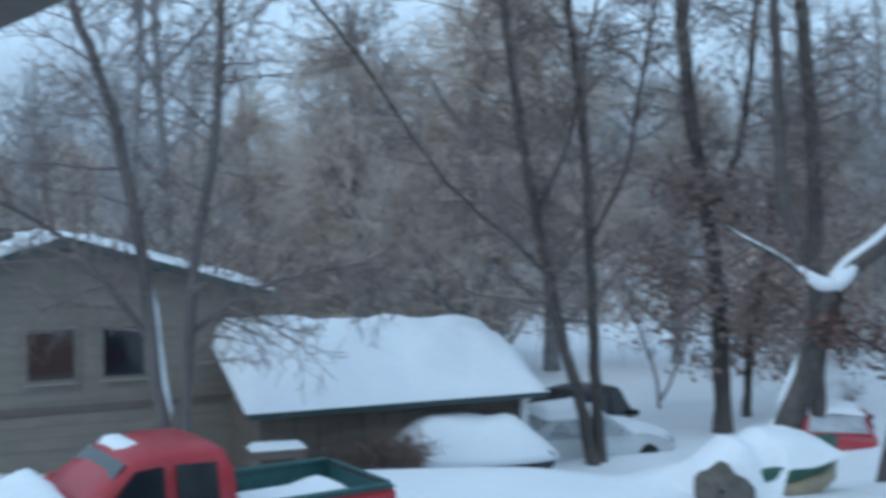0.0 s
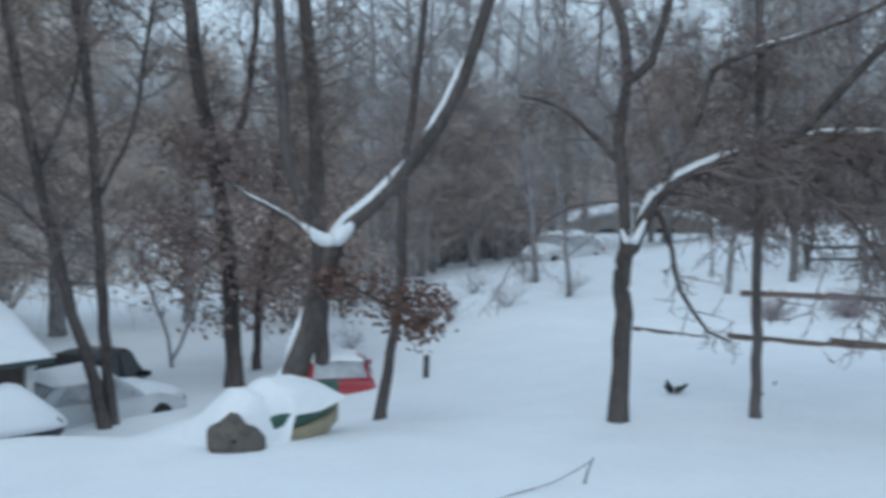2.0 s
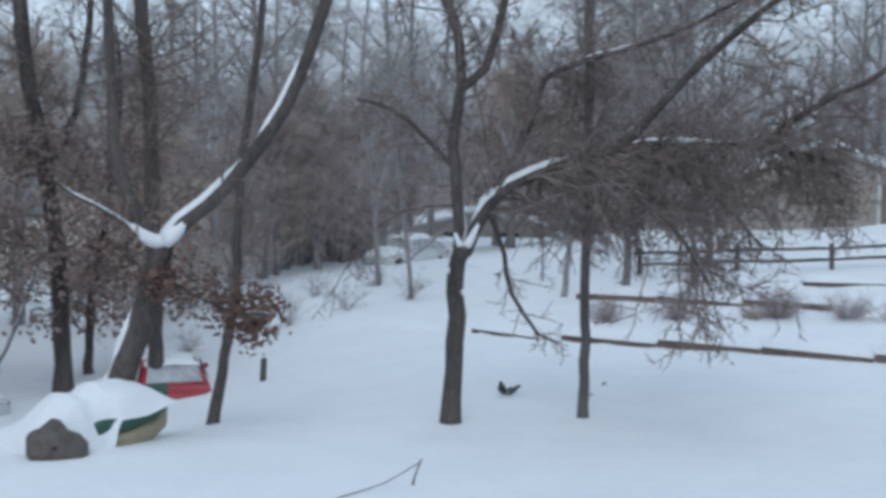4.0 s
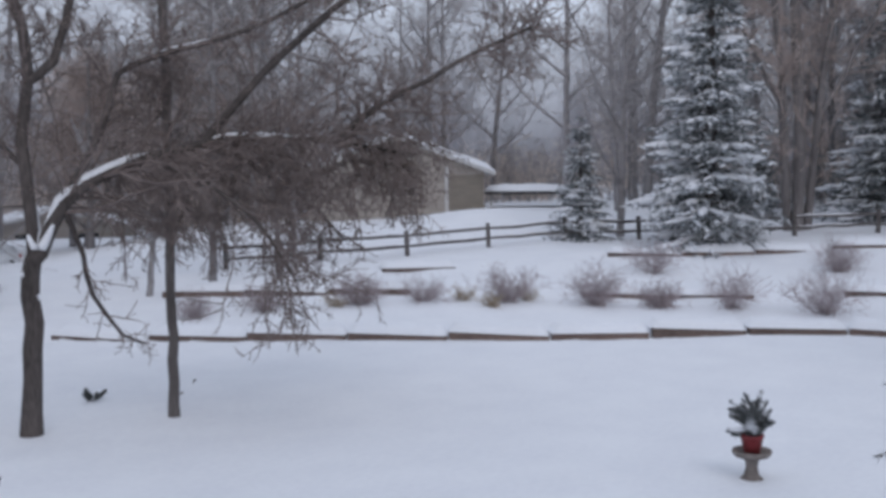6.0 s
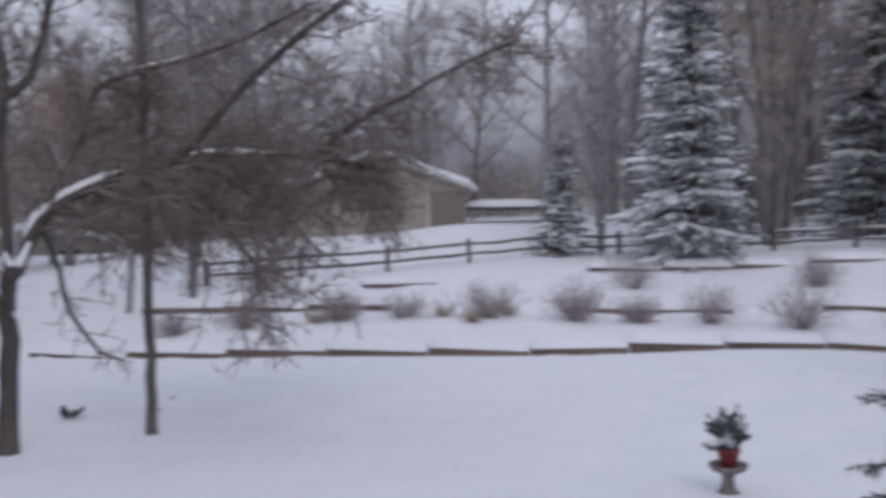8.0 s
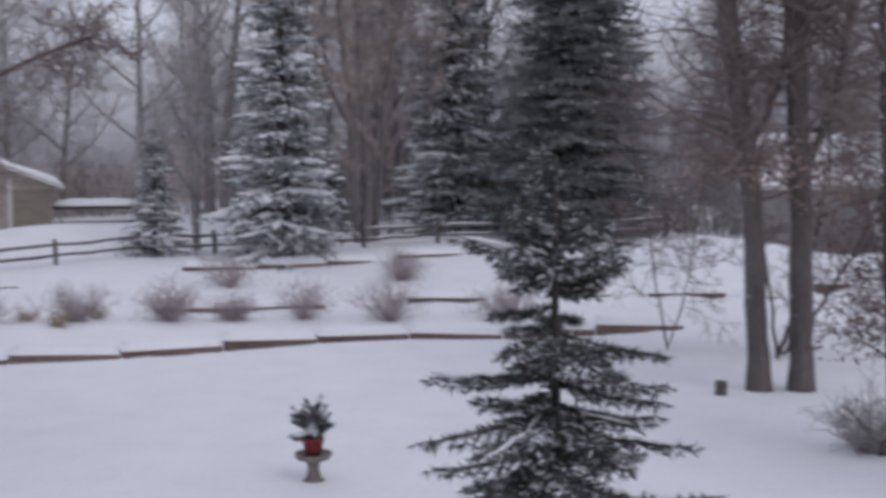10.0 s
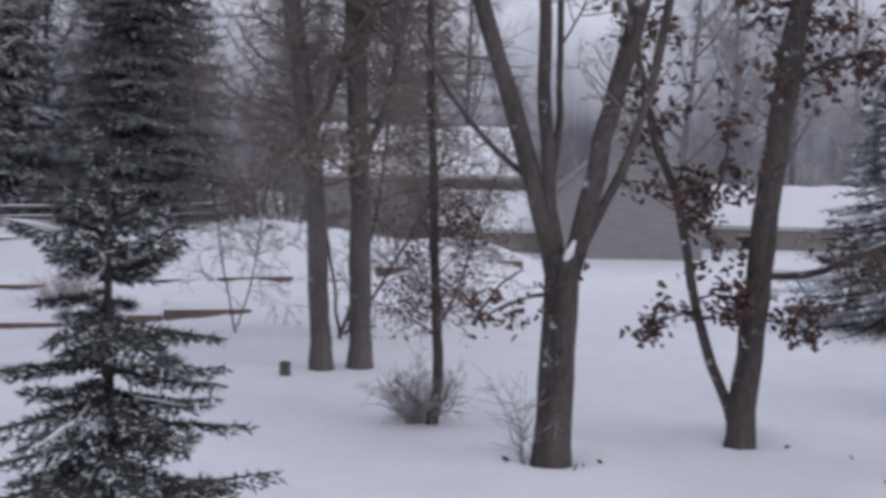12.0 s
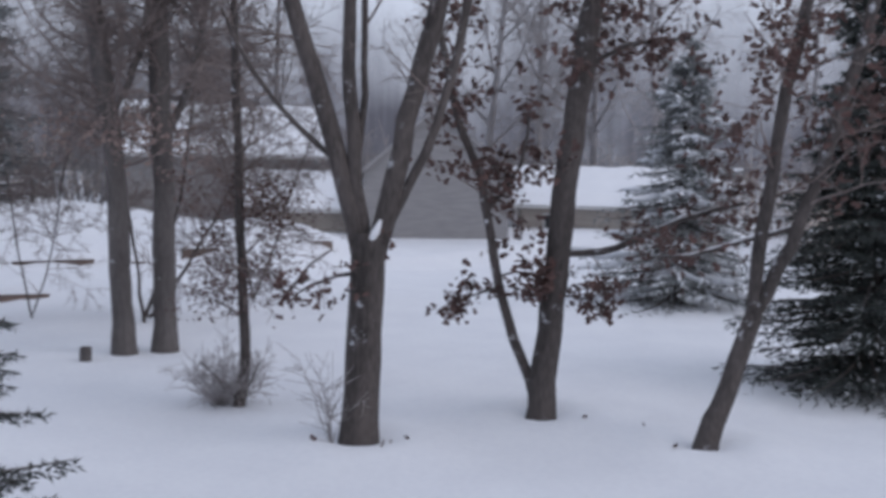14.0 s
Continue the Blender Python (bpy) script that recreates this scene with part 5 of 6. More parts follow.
def pickup():
    thing = empty("pickup_truck", pose(-3.31, 13.3, -0.30, 0, 0, 212.7) @ Matrix.Scale(1.1, 4), "red extended-cab pickup truck with snow on hood and bed", "pickup truck")
    shell([(2.45, 0.70, 0.62, 0.42, 0.85), (2.3, 0.82, 0.74, 0.36, 0.97), (1.5, 0.85, 0.78, 0.34, 1.04), (1.12, 0.86, 0.80, 0.33, 1.07)], RED, "hood", thing)
    shell([(1.12, 0.86, 0.82, 0.33, 1.07), (0.3, 0.86, 0.84, 0.30, 1.08), (-0.62, 0.86, 0.84, 0.30, 1.08)], RED, "cab", thing)
    shell([(1.0, 0.80, 0.78, 1.0, 1.06), (0.72, 0.79, 0.74, 1.0, 1.36), (0.36, 0.79, 0.68, 1.0, 1.60), (0.0, 0.79, 0.67, 1.0, 1.66), (-0.45, 0.79, 0.67, 1.0, 1.65), (-0.56, 0.79, 0.66, 1.0, 1.60), (-0.62, 0.80, 0.68, 1.0, 1.45)],
          RED, "cab_roof", thing)
    for s in (1, -1):
        order = (lambda q: q) if s == 1 else (lambda q: q[::-1])
        quad("side_window", order([(0.78, s * 0.812, 1.1), (0.40, s * 0.738, 1.5), (0.12, s * 0.735, 1.52), (0.12, s * 0.812, 1.1)][::-1]), GLASS, thing, 0.012)
        quad("side_window", order([(0.0, s * 0.812, 1.1), (0.0, s * 0.735, 1.52), (-0.42, s * 0.735, 1.5), (-0.42, s * 0.812, 1.1)][::-1]), GLASS, thing, 0.012)
        part("mirror", box(0.72, 0.84, s * 0.9 - 0.1, s * 0.9 + 0.1, 1.08, 1.24), RED, thing, "red door mirror", 0.03)
        part("door_handle", box(0.16, 0.3, s * 0.862 - 0.015, s * 0.862 + 0.015, 0.9, 0.94), RUBBER, thing, "black door handle")
        # bed side with its liner rail
        part("bed_side", box(-2.42, -0.66, min(s * 0.76, s * 0.86), max(s * 0.76, s * 0.86), 0.45, 0.98), RED, thing, "", 0.03)
        part("bed_rail", box(-2.40, -0.67, min(s * 0.70, s * 0.85), max(s * 0.70, s * 0.85), 0.985, 1.03), LINER, thing, "teal plastic bed rail", 0.012)
        part("liner_side", box(-2.36, -0.68, min(s * 0.72, s * 0.755), max(s * 0.72, s * 0.755), 0.55, 0.98), LINER, thing, "teal bed liner")
        part("tail_light", box(-2.445, -2.425, s * 0.78 - 0.06, s * 0.78 + 0.06, 0.6, 0.85), TAIL, thing, "red tail light")
        for x in (1.55, -1.5):
            wheel(thing, x, s * 0.74, 0.34)
    quad("windscreen", [(0.98, 0.70, 1.07), (0.46, 0.62, 1.56), (0.46, -0.62, 1.56), (0.98, -0.70, 1.07)][::-1], GLASS, thing, 0.02, "windscreen half covered by snow")
    quad("rear_window", [(-0.632, 0.6, 1.12), (-0.60, 0.55, 1.5), (-0.60, -0.55, 1.5), (-0.632, -0.6, 1.12)][::-1], GLASS, thing, 0.014)
    part("tailgate", box(-2.44, -2.38, -0.74, 0.74, 0.5, 1.0), RED, thing, "", 0.015)
    part("tailgate_cap", box(-2.45, -2.36, -0.69, 0.69, 1.004, 1.03), LINER, thing, "teal cap on the tailgate", 0.01)
    part("liner_end", box(-2.376, -2.355, -0.70, 0.70, 0.55, 0.99), LINER, thing, "teal bed liner")
    part("bed_floor", box(-2.38, -0.66, -0.74, 0.74, 0.5, 0.55), LINER, thing)
    part("rear_bumper", box(-2.6, -2.46, -0.8, 0.8, 0.38, 0.5), METAL, thing, "steel rear bumper", 0.02)
    part("front_bumper", box(2.46, 2.58, -0.8, 0.8, 0.36, 0.52), METAL, thing, "steel front bumper", 0.02)
    snow_slab("bed_snow", -2.36, -0.68, -0.7, 0.7, lambda x, y: (0.56, 0.37 - 0.05 * abs(y)), thing, "snow lying in the truck bed", (14, 12), 0.25, 3)
    snow_slab("hood_snow", 0.9, 2.4, -0.74, 0.74, lambda x, y: (1.0 - 0.03 * abs(y), 0.30 + 0.16 * smooth(x, 1.7, 0.95)), thing, "thick snow on the hood", (14, 12), 0.35, 5)
    snow_slab("roof_snow", 0.12, 0.42, -0.6, 0.1, lambda x, y: (1.605 - 0.1 * smooth(x, 0.3, 0.45), 0.045), thing, "thin snow patch on the roof", (8, 10), 0.12, 6)


pickup()


def car(name, m, paint, label, snow=0.2, tail=True, tall=0.0, cover=(True, True, True), group="", frosted=False):
    """A saloon or, with tall, a van-like car; its front points along local x."""
    thing = empty(name, m, label, "car", group)
    r = 1.38 + tall
    shell([(2.15, 0.66, 0.6, 0.36, 0.62), (2.0, 0.8, 0.72, 0.28, 0.78), (1.0, 0.86, 0.8, 0.24, 0.9), (-1.2, 0.86, 0.82, 0.24, 0.95), (-1.95, 0.82, 0.76, 0.28, 0.95), (-2.15, 0.7, 0.66, 0.36, 0.85)], paint, "body", thing)
    pane = FROST if frosted else GLASS
    back = -1.55 if not tall else -1.95
    shell([(0.95, 0.78, 0.74, 0.82, 0.92), (0.3, 0.78, 0.62, 0.82, r - 0.04), (-0.3, 0.78, 0.61, 0.82, r), (-0.9, 0.78, 0.6, 0.82, r - 0.02), (back, 0.76, 0.66, 0.82, 0.98 + tall)], paint, "cabin", thing)
    for s in (1, -1):
        order = (lambda q: q[::-1]) if s == 1 else (lambda q: q)
        quad("side_window", order([(0.66, s * 0.80, 0.96), (0.26, s * 0.715, r - 0.12), (-0.26, s * 0.705, r - 0.1), (-0.26, s * 0.80, 0.96)]), pane, thing, 0.012)
        quad("side_window", order([(-0.34, s * 0.80, 0.96), (-0.34, s * 0.705, r - 0.1), (-0.85, s * 0.70, r - 0.12), (-1.15, s * 0.79, 0.98)]), pane, thing, 0.012)
        part("tail_light", box(-2.13, -1.98, s * 0.68 - 0.1, s * 0.68 + 0.1, 0.66, 0.82), TAIL, thing, "red tail light", 0.02)
        part("headlight", box(2.0, 2.1, s * 0.6 - 0.12, s * 0.6 + 0.12, 0.56, 0.68), METAL, thing, "headlight", 0.02)
        if snow or tall:
            part("mirror", box(0.6, 0.72, s * 0.9 - 0.08, s * 0.9 + 0.08, 0.93, 1.05), paint, thing, "", 0.02)
        for x in (1.35, -1.35):
            wheel(thing, x, s * 0.74, 0.31)
    quad("windscreen", [(0.92, 0.66, 0.95), (0.40, 0.56, r - 0.1), (0.40, -0.56, r - 0.1), (0.92, -0.66, 0.95)][::-1], pane, thing, 0.02)
    quad("rear_window", [(back + 0.02, 0.62, 0.985 + tall), (-0.98, 0.54, r - 0.06), (-0.98, -0.54, r - 0.06), (back + 0.02, -0.62, 0.985 + tall)][::-1], pane, thing, 0.03)
    if snow:
        if cover[0]:
            snow_slab("hood_snow", 0.75, 2.1, -0.76, 0.76, lambda x, y: (0.88 - 0.2 * smooth(x, 1.2, 2.1) - 0.04 * abs(y), snow), thing, "snow on the hood", (12, 10), 0.3, 2)
        if cover[1]:
            snow_slab("roof_snow", -1.1, 0.45, -0.62, 0.62, lambda x, y: (r - 0.05 - 0.06 * abs(y), snow * 1.1), thing, "snow on the roof", (12, 10), 0.3, 3)
        if cover[2]:
            snow_slab("boot_snow", -2.1, -1.3, -0.72, 0.72, lambda x, y: (0.93, snow), thing, "snow on the boot", (8, 10), 0.3, 4)
    return thing


def buried(name, m, label, paint=BLACK_PAINT):
    """A parked car almost wholly under snow."""
    thing = car(name, m, paint, label, 0.0)

    def top(x, y):
        return 0.62 + 0.44 * smooth(x, 2.3, 1.2) * smooth(x, -2.2, -0.9) - 0.04 * math.sin(2.4 * x)
    snow_dome("snow_cover", 2.35, 1.02, 0.5, top, thing, "smooth snow burying the car", 4)


buried("parked_car", along(0.35, 21.9, -0.98, 0.96, 0.22) @ Matrix.Scale(0.78, 4), "parked car buried to the windows in smooth snow")
car("parked_car", along(2.9, 25.3, -1.62, 0.9, 0.42), WHITE_PAINT, "white car half buried in the driveway snow", 0.2, frosted=True)
car("parked_car", along(3.75, 29.8, -2.2, 0.62, 0.78) @ Matrix.Scale(1.1, 4), BLACK_PAINT, "black sport utility vehicle beyond the other cars", 0.0, tall=0.3)
car("parked_car", along(8.75, 25.95, -1.66, 0.24, 0.97), RED, "red car with snow over roof and rear window", 0.1, cover=(True, True, False), frosted=True)
car("parked_car", along(25.8, 44.1, -0.2, -0.9, -0.3), WHITE_PAINT, "pale snow-covered car parked far off by a low house", 0.18, tall=0.1, frosted=True)


def boat():
    thing = empty("boat", along(4.66, 17.0, ground(4.68, 16.5) - 0.16, 0.96, 0.28) @ Matrix.Scale(0.86, 4), "small green and cream boat heaped with snow on the ground", "boat")
    st = ((-0.5, 0.5, 0.1, 0.62), (-0.4, 0.68, 0.08, 0.66), (0.2, 0.72, 0.08, 0.76), (0.8, 0.60, 0.14, 0.86), (1.2, 0.36, 0.28, 0.96), (1.4, 0.08, 0.5, 1.0))
    for name, mat, f0, f1, k in (("lower_hull", CREAM, 0.0, 0.5, 0.92), ("upper_hull", GREEN, 0.5, 1.0, 1.0)):
        shell([(x, w * k, w * (k + 0.03), z0 + (z1 - z0) * f0, z0 + (z1 - z0) * f1) for x, w, z0, z1 in st], mat, name, thing)

    def top(x, y):
        low = -0.1 + 0.74 * smooth(x, -0.22, 0.02) + 0.16 * smooth(x, 0.4, 1.2)
        crest = 1.12 + 0.08 * math.sin(3.1 * x + 1) - 0.16 * math.exp(-((x + 0.35) / 0.16) ** 2) - 0.12 * smooth(x, 0.7, 1.3) - 0.42 * smooth(x, -0.6, -1.4) - 0.1 * abs(y)
        return low, crest - low
    snow_slab("snow_cover", -1.5, 1.16, -0.76, 0.76, top, thing, "deep snow heaped over the boat", (48, 32), 0.42, 6, 0.5)
    motor = empty("covered_motor", along(3.85, 16.22, ground(3.9, 16.0) - 0.03, 0.97, -0.2) @ Matrix.Scale(0.92, 4), "grey-brown canvas cover over an outboard motor", "boat motor")
    shell([(-0.40, 0.16, 0.08, 0.1, 0.34), (-0.33, 0.24, 0.12, 0.03, 0.42), (-0.2, 0.29, 0.16, 0, 0.46), (-0.02, 0.33, 0.2, 0, 0.60), (0.1, 0.33, 0.16, 0, 0.57), (0.22, 0.3, 0.16, 0, 0.40), (0.38, 0.26, 0.14, 0, 0.34), (0.5, 0.16, 0.1, 0.05, 0.2)], CANVAS, "cover", motor)
    part("strap", box(-0.03, 0.03, -0.345, 0.345, 0.2, 0.24), RUBBER, motor, "dark strap")


boat()


# ---- terraces, fence and small things ----
def timber_walls():
    r = random.Random(8)
    for k, (t0, t1, thick) in enumerate(((-11.5, 14.6, 0.21), (-10.5, 24.6, 0.19), (-4.5, 14.0, 0.17))):
        thing = empty("timber_wall", pose(0, 0, 0), "low terrace edge of weathered brown landscape timbers under snow", "retaining wall", "terrace walls")
        t, i = t0, 0
        while t < t1:
            l = 2.42
            c0, c1 = terrace(k, t) - 0.12, terrace(k, t + l) - 0.12
            a = Vector((ALONG[0] * t + OUT[0] * c0, ALONG[1] * t + OUT[1] * c0, 0))
            b = Vector((ALONG[0] * (t + l) + OUT[0] * c1, ALONG[1] * (t + l) + OUT[1] * c1, 0))
            d = (b - a).normalized()
            mid = (a + b) / 2
            lift = r.uniform(-0.07, 0.05) + (0.0 if k == 0 else -0.01) - (0.09 * smooth(t, -2.0, -6.0) if k == 0 else 0.0)
            front = mid - Vector((OUT[0], OUT[1], 0)) * 0.25
            z = ground(front.x, front.y) + lift
            if not (k and r.random() < 0.14):
                bm = box(-l / 2 + 0.02, l / 2 - 0.02, -0.09, 0.09, -0.15, thick)
                log = part("timber", bm, TIMBER, thing, "", 0.02)
                log.matrix_local = along(mid.x, mid.y, z, d.x, d.y) @ pose(0, 0, 0, 0, r.uniform(0.8, 3.4) if k == 0 else r.uniform(-0.6, 2.6), r.uniform(-1.5, 1.5))
                cap = snow_slab("snow_cover", -l / 2 + 0.01, l / 2 - 0.01, -0.125, 0.55, lambda x, y: (thick - 0.005, 0.16 + 0.08 * smooth(y, 0.0, 0.5)), log, "rounded snow ridge on the timber", (18, 8), 0.18, i + k * 31)
            t += l
            i += 1


timber_walls()


def rail_fence():
    thing = empty("rail_fence", pose(0, 0, 0), "two-rail split-wood fence along the top terrace", "fence")
    r = random.Random(3)
    posts = []
    for t in np.arange(-9.5, 22, 2.75):
        c = 42.1 - 0.011 * max(0.0, t - 2) ** 2 - 0.58 * max(0.0, 2 - t)
        x, y = ALONG[0] * t + OUT[0] * c, ALONG[1] * t + OUT[1] * c
        posts.append(Vector((x, y, ground(x, y))))
    for p in posts:
        part("post", box(-0.07, 0.07, -0.07, 0.07, -0.3, 0.86), RAIL, thing, "", 0.02).matrix_local = pose(p.x, p.y, p.z, r.uniform(-3, 3), r.uniform(-3, 3), r.uniform(0, 90))
    for a, b in zip(posts, posts[1:]):
        for h in (0.32, 0.68):
            n = 5
            pts = np.array([tuple(a.lerp(b, i / n) + Vector((0, 0, h + (0.0 if i in (0, n) else r.uniform(-0.03, 0.02))))) for i in range(n + 1)])
            line = (pts, np.array([0.045, 0.06, 0.065, 0.065, 0.06, 0.045]))
            rail = mesh_ob("rail", *tubes([line], 6), RAIL, thing)
            mesh_ob("snow_cover", *tubes(snow_lines(line, 0.1, 0.95, 0.7, 0.7), 6), SNOW_CLUMP, rail, "thin snow on the rail")


rail_fence()


def shrub(name, x, y, w, h, label, seed, stems=45, mat=None, group=""):
    rg = np.random.default_rng(seed)
    thing = empty(name, pose(x, y, ground(x, y) - 0.05), label, "shrub", group)
    out, fine = [], []
    for _ in range(stems):
        a, lean = rg.random() * 6.28, rg.random() ** 0.6
        way = np.array((math.cos(a) * lean * w / h, math.sin(a) * lean * w / h, 1.0))
        line = shoot(rg, rg.normal(0, w * 0.06, 3) * (1, 1, 0), way, h * (0.7 + 0.5 * rg.random()), 0.008, 0.003, 5, 0.12, 0.0)
        out.append(line)
        more = []
        sprout(rg, line, 7, h * 0.45, 0.02, more, 1)
        fine += [m for _, m in more]
    tagged(mesh_ob("stem_clump", *tubes(out, 3), mat or TWIG, thing), kind="stuff")
    tagged(mesh_ob("twig_haze", *tubes(fine, 3), mat or TWIG, thing), kind="stuff")
    return thing


SHRUB = material("purple_grey_twig", (0.50, 0.43, 0.44), 0.9, (0.30, 0.25, 0.255), 2.0, 15.0, 0)
BUSH = material("brown_bush_twig", (0.22, 0.165, 0.14), 0.9, (0.11, 0.08, 0.068), 2.0, 15.0, 0)
STRAW = material("dry_grass", (0.52, 0.44, 0.34), 0.9, (0.32, 0.25, 0.17), 2.0, 15.0, 0)
for k, (x, y, w, h) in enumerate(((19.6, 22.9, 1.1, 0.55), (21.2, 21.9, 1.2, 0.6), (23.2, 20.3, 1.3, 0.7), (24.4, 19.1, 1.3, 0.65), (25.8, 17.2, 1.3, 0.8), (27.1, 15.2, 1.4, 0.85),
                                  (28.9, 12.0, 1.4, 0.9), (29.6, 9.7, 1.6, 0.95), (30.9, 6.6, 1.7, 0.9), (31.5, 15.6, 1.5, 0.9), (34.0, 10.8, 1.2, 0.8), (27.9, 13.7, 1.0, 0.6))):
    shrub("garden_shrub", x, y, w * 1.25, h * 1.35, "low twiggy purple-grey shrub poking out of the snow", 70 + k, 55 + 15 * (k % 3), SHRUB, "shrubs on the terraces")
for k, (x, y, w) in enumerate(((22.6, 20.7, 0.45), (25.2, 18.3, 0.4), (26.4, 17.0, 0.35), (25.0, 17.2, 0.3))):
    shrub("dry_grass_clump", x, y, w * 2, 0.5, "tuft of tan dry grass in the snow", 90 + 20 * k, 30, STRAW, "dry grass tufts")
for k, (az, d, w) in enumerate(((19.5, 31, 0.8), (22.0, 34, 1.1), (24.5, 32, 0.9), (25.8, 36, 1.3), (27.5, 33, 1.0), (28.6, 38, 1.2), (30.5, 34, 0.8), (23.2, 38, 1.3), (21.0, 39, 1.2))):
    x, y = d * math.sin(radians(az)), d * math.cos(radians(az))
    shrub("weed_clump", x, y, w, 0.9, "sparse pale weed stems standing in the snow", 120 + k, 16, TWIG_FAR, "weeds on the open slope")
shrub("bush", -0.8, 20.3, 1.1, 0.8, "bare brown bush before the garage", 91, 150, BUSH)
shrub("bush", -1.7, 20.2, 0.95, 0.62, "low brown bush beside the garage wall", 92, 130, BUSH)
shrub("bush", -0.75, 20.9, 0.7, 0.75, "bare twigs standing before a snow-covered car", 93, 45, TWIG)
shrub("bush", 17.5, -1.75, 1.15, 1.0, "pale twiggy bush at the crab apple's foot", 95, 75, TWIG_FAR)
shrub("shoots", 14.55, -3.0, 0.18, 1.2, "thin upright shoots beside the maple", 94, 9, TWIG_FAR)


def planter():
    x, y = 13.94, 5.54
    bath = empty("birdbath", pose(x, y, ground(x, y) - 0.04), "weathered concrete birdbath standing in the snow", "birdbath")
    v, f = lathe([(0.15, 0), (0.15, 0.04), (0.10, 0.09), (0.075, 0.2), (0.09, 0.28), (0.13, 0.31)], 20)
    mesh_ob("pedestal", v, f, STONE, bath)
    v, f = lathe([(0.12, 0.31), (0.22, 0.34), (0.255, 0.39), (0.25, 0.42), (0.23, 0.41), (0.16, 0.365), (0.02, 0.36)], 24)
    mesh_ob("bowl", v, f, STONE, bath, "shallow round bowl")
    pot = empty("planter", pose(x, y, ground(x, y) + 0.325), "red pot with a little evergreen, set in a birdbath", "plant pot")
    v, f = lathe([(0.10, 0), (0.125, 0.12), (0.145, 0.22), (0.155, 0.225), (0.155, 0.26), (0.135, 0.26), (0.12, 0.22), (0.01, 0.21)], 22)
    mesh_ob("pot", v, f, POT, pot)
    rg = np.random.default_rng(44)
    stems, verts, faces, white = [], [], [], []
    for k in range(80):
        a, up = rg.random() * 6.28, rg.random()
        way = np.array((math.cos(a) * (1.1 - 0.7 * up), math.sin(a) * (1.1 - 0.7 * up), 0.25 + 0.9 * up))
        line = shoot(rg, np.array((0, 0, 0.2 + 0.3 * rg.random())), way, 0.17 + 0.2 * rg.random(), 0.008, 0.004, 5, 0.1, -0.05)
        stems.append(line)
        for _ in range(150):
            i = rg.integers(0, 5)
            c = line[0][i] + (line[0][i + 1] - line[0][i]) * rg.random()
            d = way / np.linalg.norm(way) + rg.normal(0, 0.8, 3)
            d /= np.linalg.norm(d)
            e = np.cross(d, rg.normal(0, 1, 3)) * 0.009
            o = len(verts)
            verts += [c - e, c + e, c + d * 0.055]
            faces.append((o, o + 1, o + 2))
        if k % 3 == 0:
            white.append((line[0][1:] + np.array((0, 0, 0.02)), np.array((0.015, 0.03, 0.04, 0.03, 0.01))))
    mesh_ob("framework", *tubes(stems, 4), BARK, pot)
    tagged(mesh_ob("foliage", np.array(verts), faces, NEEDLE_TALL, pot), kind="stuff")
    tagged(mesh_ob("snow_cover", *tubes(white, 6), SNOW_CLUMP, pot, "snow on the little evergreen"), kind="stuff")


planter()


def crate():
    x, y = -2.85, 19.7
    thing = empty("wooden_crate", along(x, y, ground(x, y) - 0.16, 0.9, 0.3) @ Matrix.Scale(0.8, 4), "small open wooden crate topped and filled with snow beside the house", "crate")
    for dx in (-0.5, 0.5):
        for dy in (-0.25, 0.25):
            part("leg", box(dx - 0.04, dx + 0.04, dy - 0.04, dy + 0.04, 0, 0.75), SIDING, thing)
    for z in (0.6,):
        part("slat", box(-0.56, 0.56, -0.32, -0.295, z, z + 0.12), SIDING_DARK, thing)
    lid = part("lid", box(-0.6, 0.6, -0.34, 0.34, 0.752, 0.79), SIDING, thing)
    snow_slab("snow_cover", -0.6, 0.6, -0.34, 0.34, lambda a, b: (0.79, 0.1), lid, "snow on the lid", (10, 8), 0.2, 2)
    snow_slab("snow_fill", -0.46, 0.46, -0.29, 0.24, lambda a, b: (0.02, 0.4 + 0.1 * a), thing, "snow drifted into the open crate", (10, 8), 0.25, 3)


crate()


def sprig(x, y):
    thing = empty("evergreen_sprig", pose(x, y, ground(x, y)), "dark evergreen sprig poking out of deep snow", "plant")
    rg = np.random.default_rng(45)
    verts, faces, stems = [], [], []
    for a, l in ((0.3, 0.30), (2.8, 0.26), (1.6, 0.32), (4.6, 0.2)):
        way = np.array((math.cos(a), math.sin(a) * 0.6, 0.55))
        line = shoot(rg, np.array((0, 0, 0.0)), way, l, 0.008, 0.004, 4, 0.08, 0.0)
        stems.append(line)
        for _ in range(140):
            i = rg.integers(1, 4)
            c = line[0][i] + (line[0][i + 1] - line[0][i]) * rg.random()
            d = way + rg.normal(0, 0.7, 3)
            d /= np.linalg.norm(d)
            e = np.cross(d, rg.normal(0, 1, 3)) * 0.012
            o = len(verts)
            verts += [c - e, c + e, c + d * 0.07]
            faces.append((o, o + 1, o + 2))
    mesh_ob("framework", *tubes(stems, 4), BARK, thing)
    tagged(mesh_ob("foliage", np.array(verts), faces, NEEDLE, thing), kind="stuff")


sprig(12.3, 17.15)


def post(name, x, y, h, r, mat, label, category):
    v, f = lathe([(r, -0.2), (r, h * 0.9), (r * 0.9, h), (r * 0.4, h + 0.01)], 12)
    ob = mesh_ob(name, v, f, mat)
    ob.matrix_world = pose(x, y, ground(x, y), 1.5, 2, 30)
    return tagged(ob, label, category)


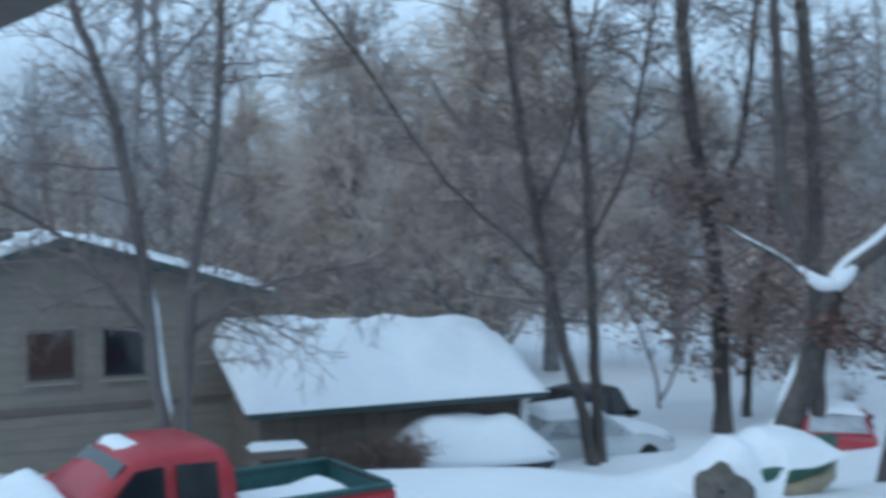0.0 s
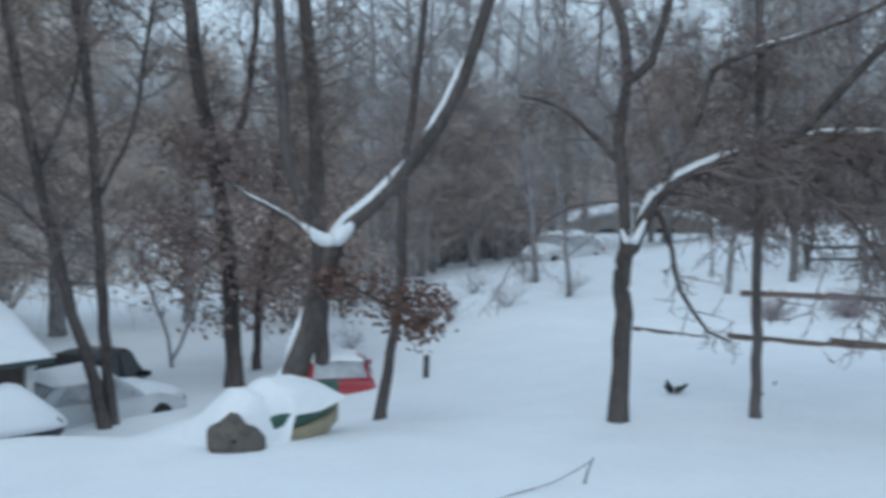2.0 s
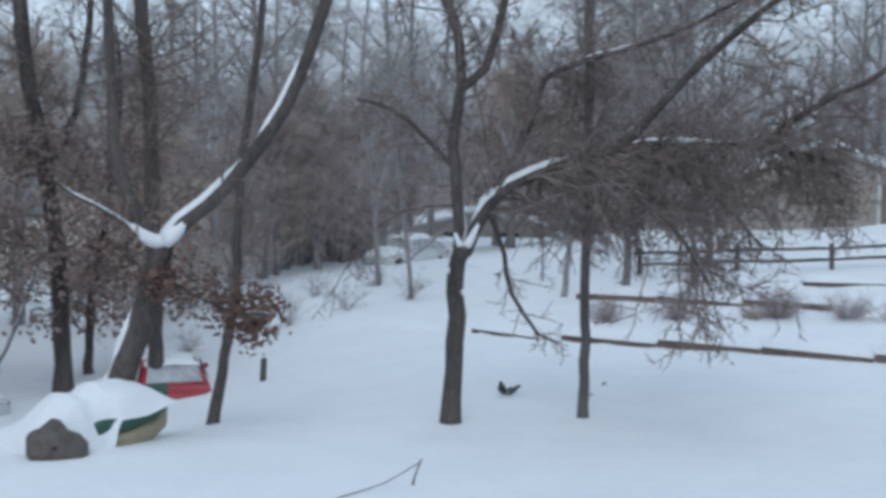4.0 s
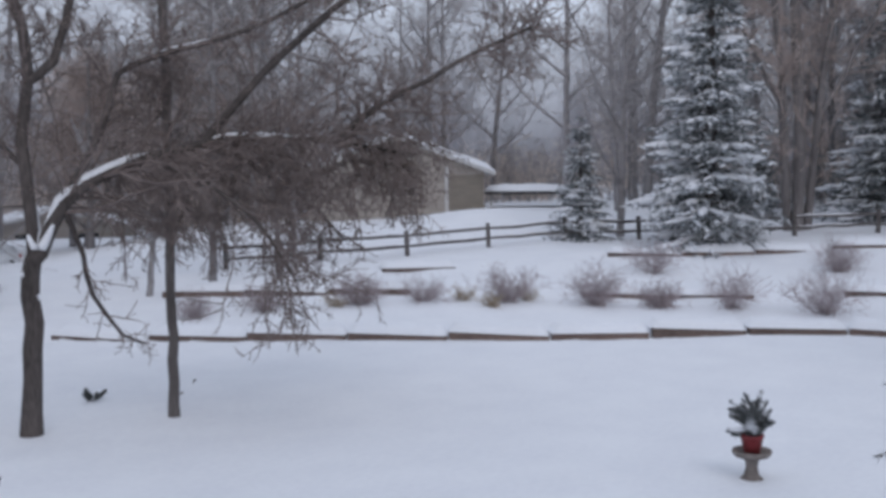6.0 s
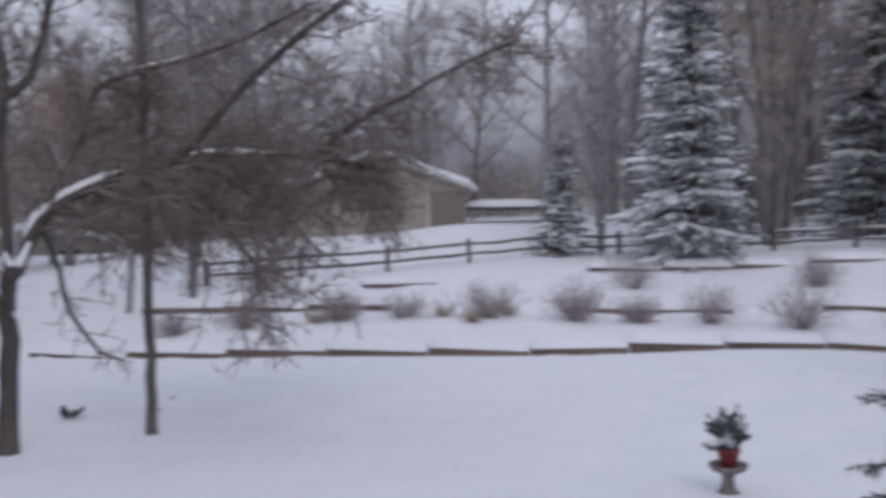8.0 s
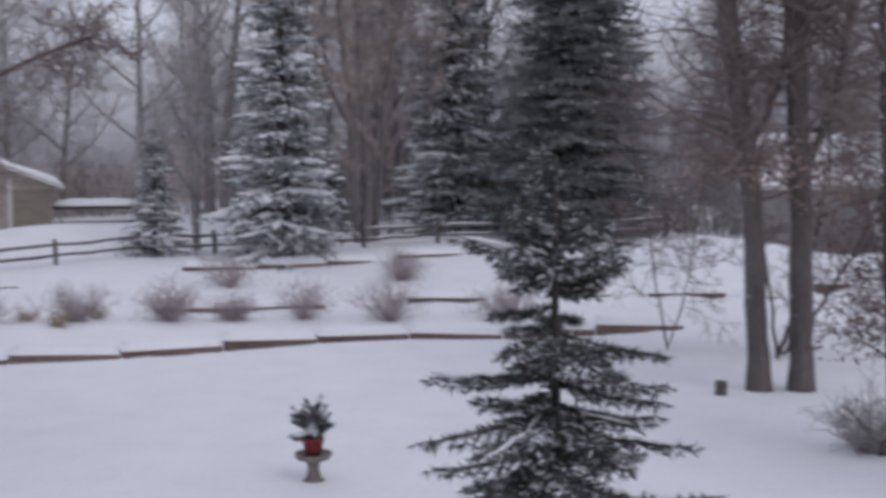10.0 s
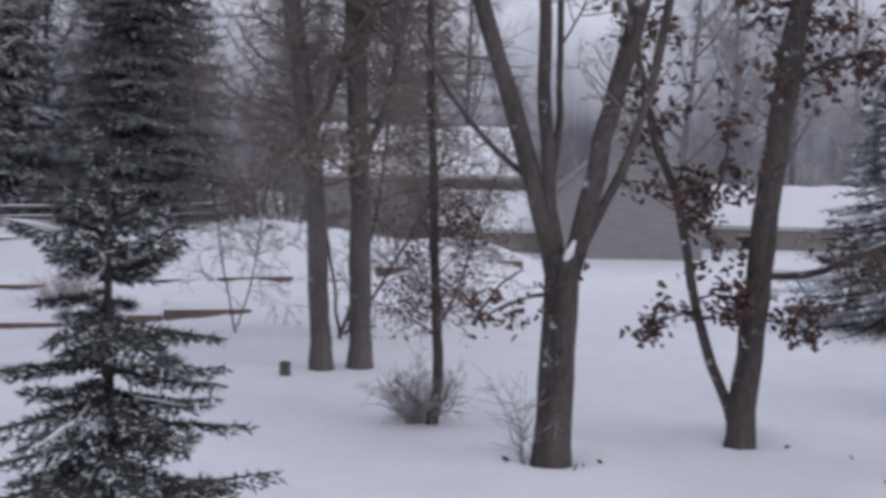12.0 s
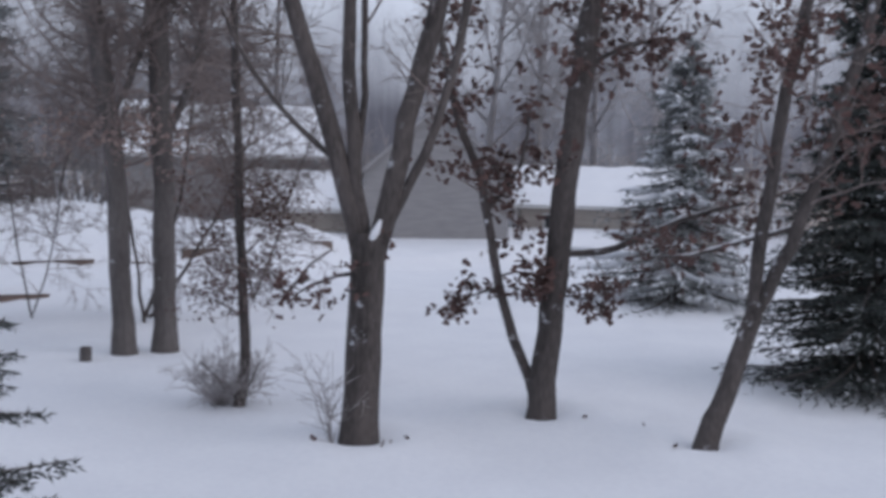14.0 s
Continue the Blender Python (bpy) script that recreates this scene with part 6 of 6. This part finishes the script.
post("wooden_post", 10.06, 23.43, 0.5, 0.07, RAIL, "short grey wooden post in the open snow", "post")
post("tree_stump", 21.59, 0.48, 0.26, 0.11, BARK_GREY, "small grey stump above the snow", "stump")


def stick():
    v, f = tubes([(np.array([(0, 0, -0.1), (0.06, 0, 0.12), (0.14, 0.02, 0.34)]), np.array((0.016, 0.014, 0.010)))], 6)
    x, y = 7.52, 12.63
    m = along(x, y, ground(x, y), 0.86, -0.5)
    thing = empty("garden_stake", m, "thin slanting wooden stake with a cord tied to it", "stake")
    mesh_ob("stake", v, f, RAIL, thing)
    line = curve([(7.62, 12.58, ground(7.62, 12.58) + 0.29), (7.1, 12.6, ground(7.1, 12.6) + 0.08), (6.5, 12.55, ground(6.5, 12.55) + 0.01), (5.6, 12.3, ground(5.6, 12.3) - 0.03)])
    cord = mesh_ob("cord", *tubes([(line, np.full(len(line), 0.008))], 5), RAIL, thing, "thin cord running into the snow")
    cord.matrix_parent_inverse = m.inverted()


stick()


def small_wood():
    x, y = 31.73, -4.49
    thing = empty("broken_branch", along(x, y, ground(x, y), 0.14, -0.99), "forked broken branch stuck in the snow", "branch")
    for name, pts in (("stem", [(0, 0, -0.15), (-0.2, 0, 0.3), (-0.45, 0, 0.64)]), ("stem", [(0, 0, -0.1), (0.4, 0.05, 0.35), (0.76, 0.1, 0.78), (1.4, 0.1, 1.2)])):
        line = curve(pts)
        mesh_ob(name, *tubes([(line, np.linspace(0.06, 0.025, len(line)))], 6), BARK, thing)
    x, y = 14.43, 16.92
    bit = np.array([(-0.12, 0, 0.0), (0.0, 0, 0.05), (0.14, 0.02, 0.02)])
    tagged(mesh_ob("fallen_twig", *tubes([(bit, np.array((0.012, 0.016, 0.008)))], 5), BARK), "short dark twig lying on the snow", "twig").matrix_world = pose(x, y, ground(x, y), 0, 0, 30)


small_wood()


def fallen_leaves():
    """Single brown leaves blown on to the snow round the maple and the oak."""
    rg = np.random.default_rng(31)
    for k, (x, y) in enumerate(((14.2, -3.75), (14.05, -3.6), (14.5, -2.75), (14.35, -4.0), (14.6, -7.6), (15.1, -6.9), (13.4, -7.5), (12.9, 15.6), (13.5, 16.2))):
        ob = mesh_ob("fallen_leaf", *leaf_mesh(rg, [np.zeros(3)], 0.055, 1, 0.0), LEAF)
        ob.matrix_world = pose(x, y, ground(x, y) + 0.03, 0, 0, 40 * k)
        tagged(ob, "curled brown leaf lying on the snow", "leaf", "leaves on the snow")


fallen_leaves()


# ---- the house that the view is from ----
def own_house():
    m = along(0, 0, 0, 0.616, -0.788)  # local y points out into the garden
    wall = part("wall_south", box(-8, 8, -1.45, -1.2, -0.5, 4.45), SIDING)
    wall.matrix_world = m
    tagged(wall, "tan house wall behind the viewpoint", "wall", kind="structure")
    roof = part("roof_overhang", box(-8.4, -1.6, -1.6, 1.25, 4.46, 4.66), SIDING_DARK)
    roof.matrix_world = m
    tagged(roof, "dark brown eave projecting over the viewpoint", "roof", kind="structure")


own_house()
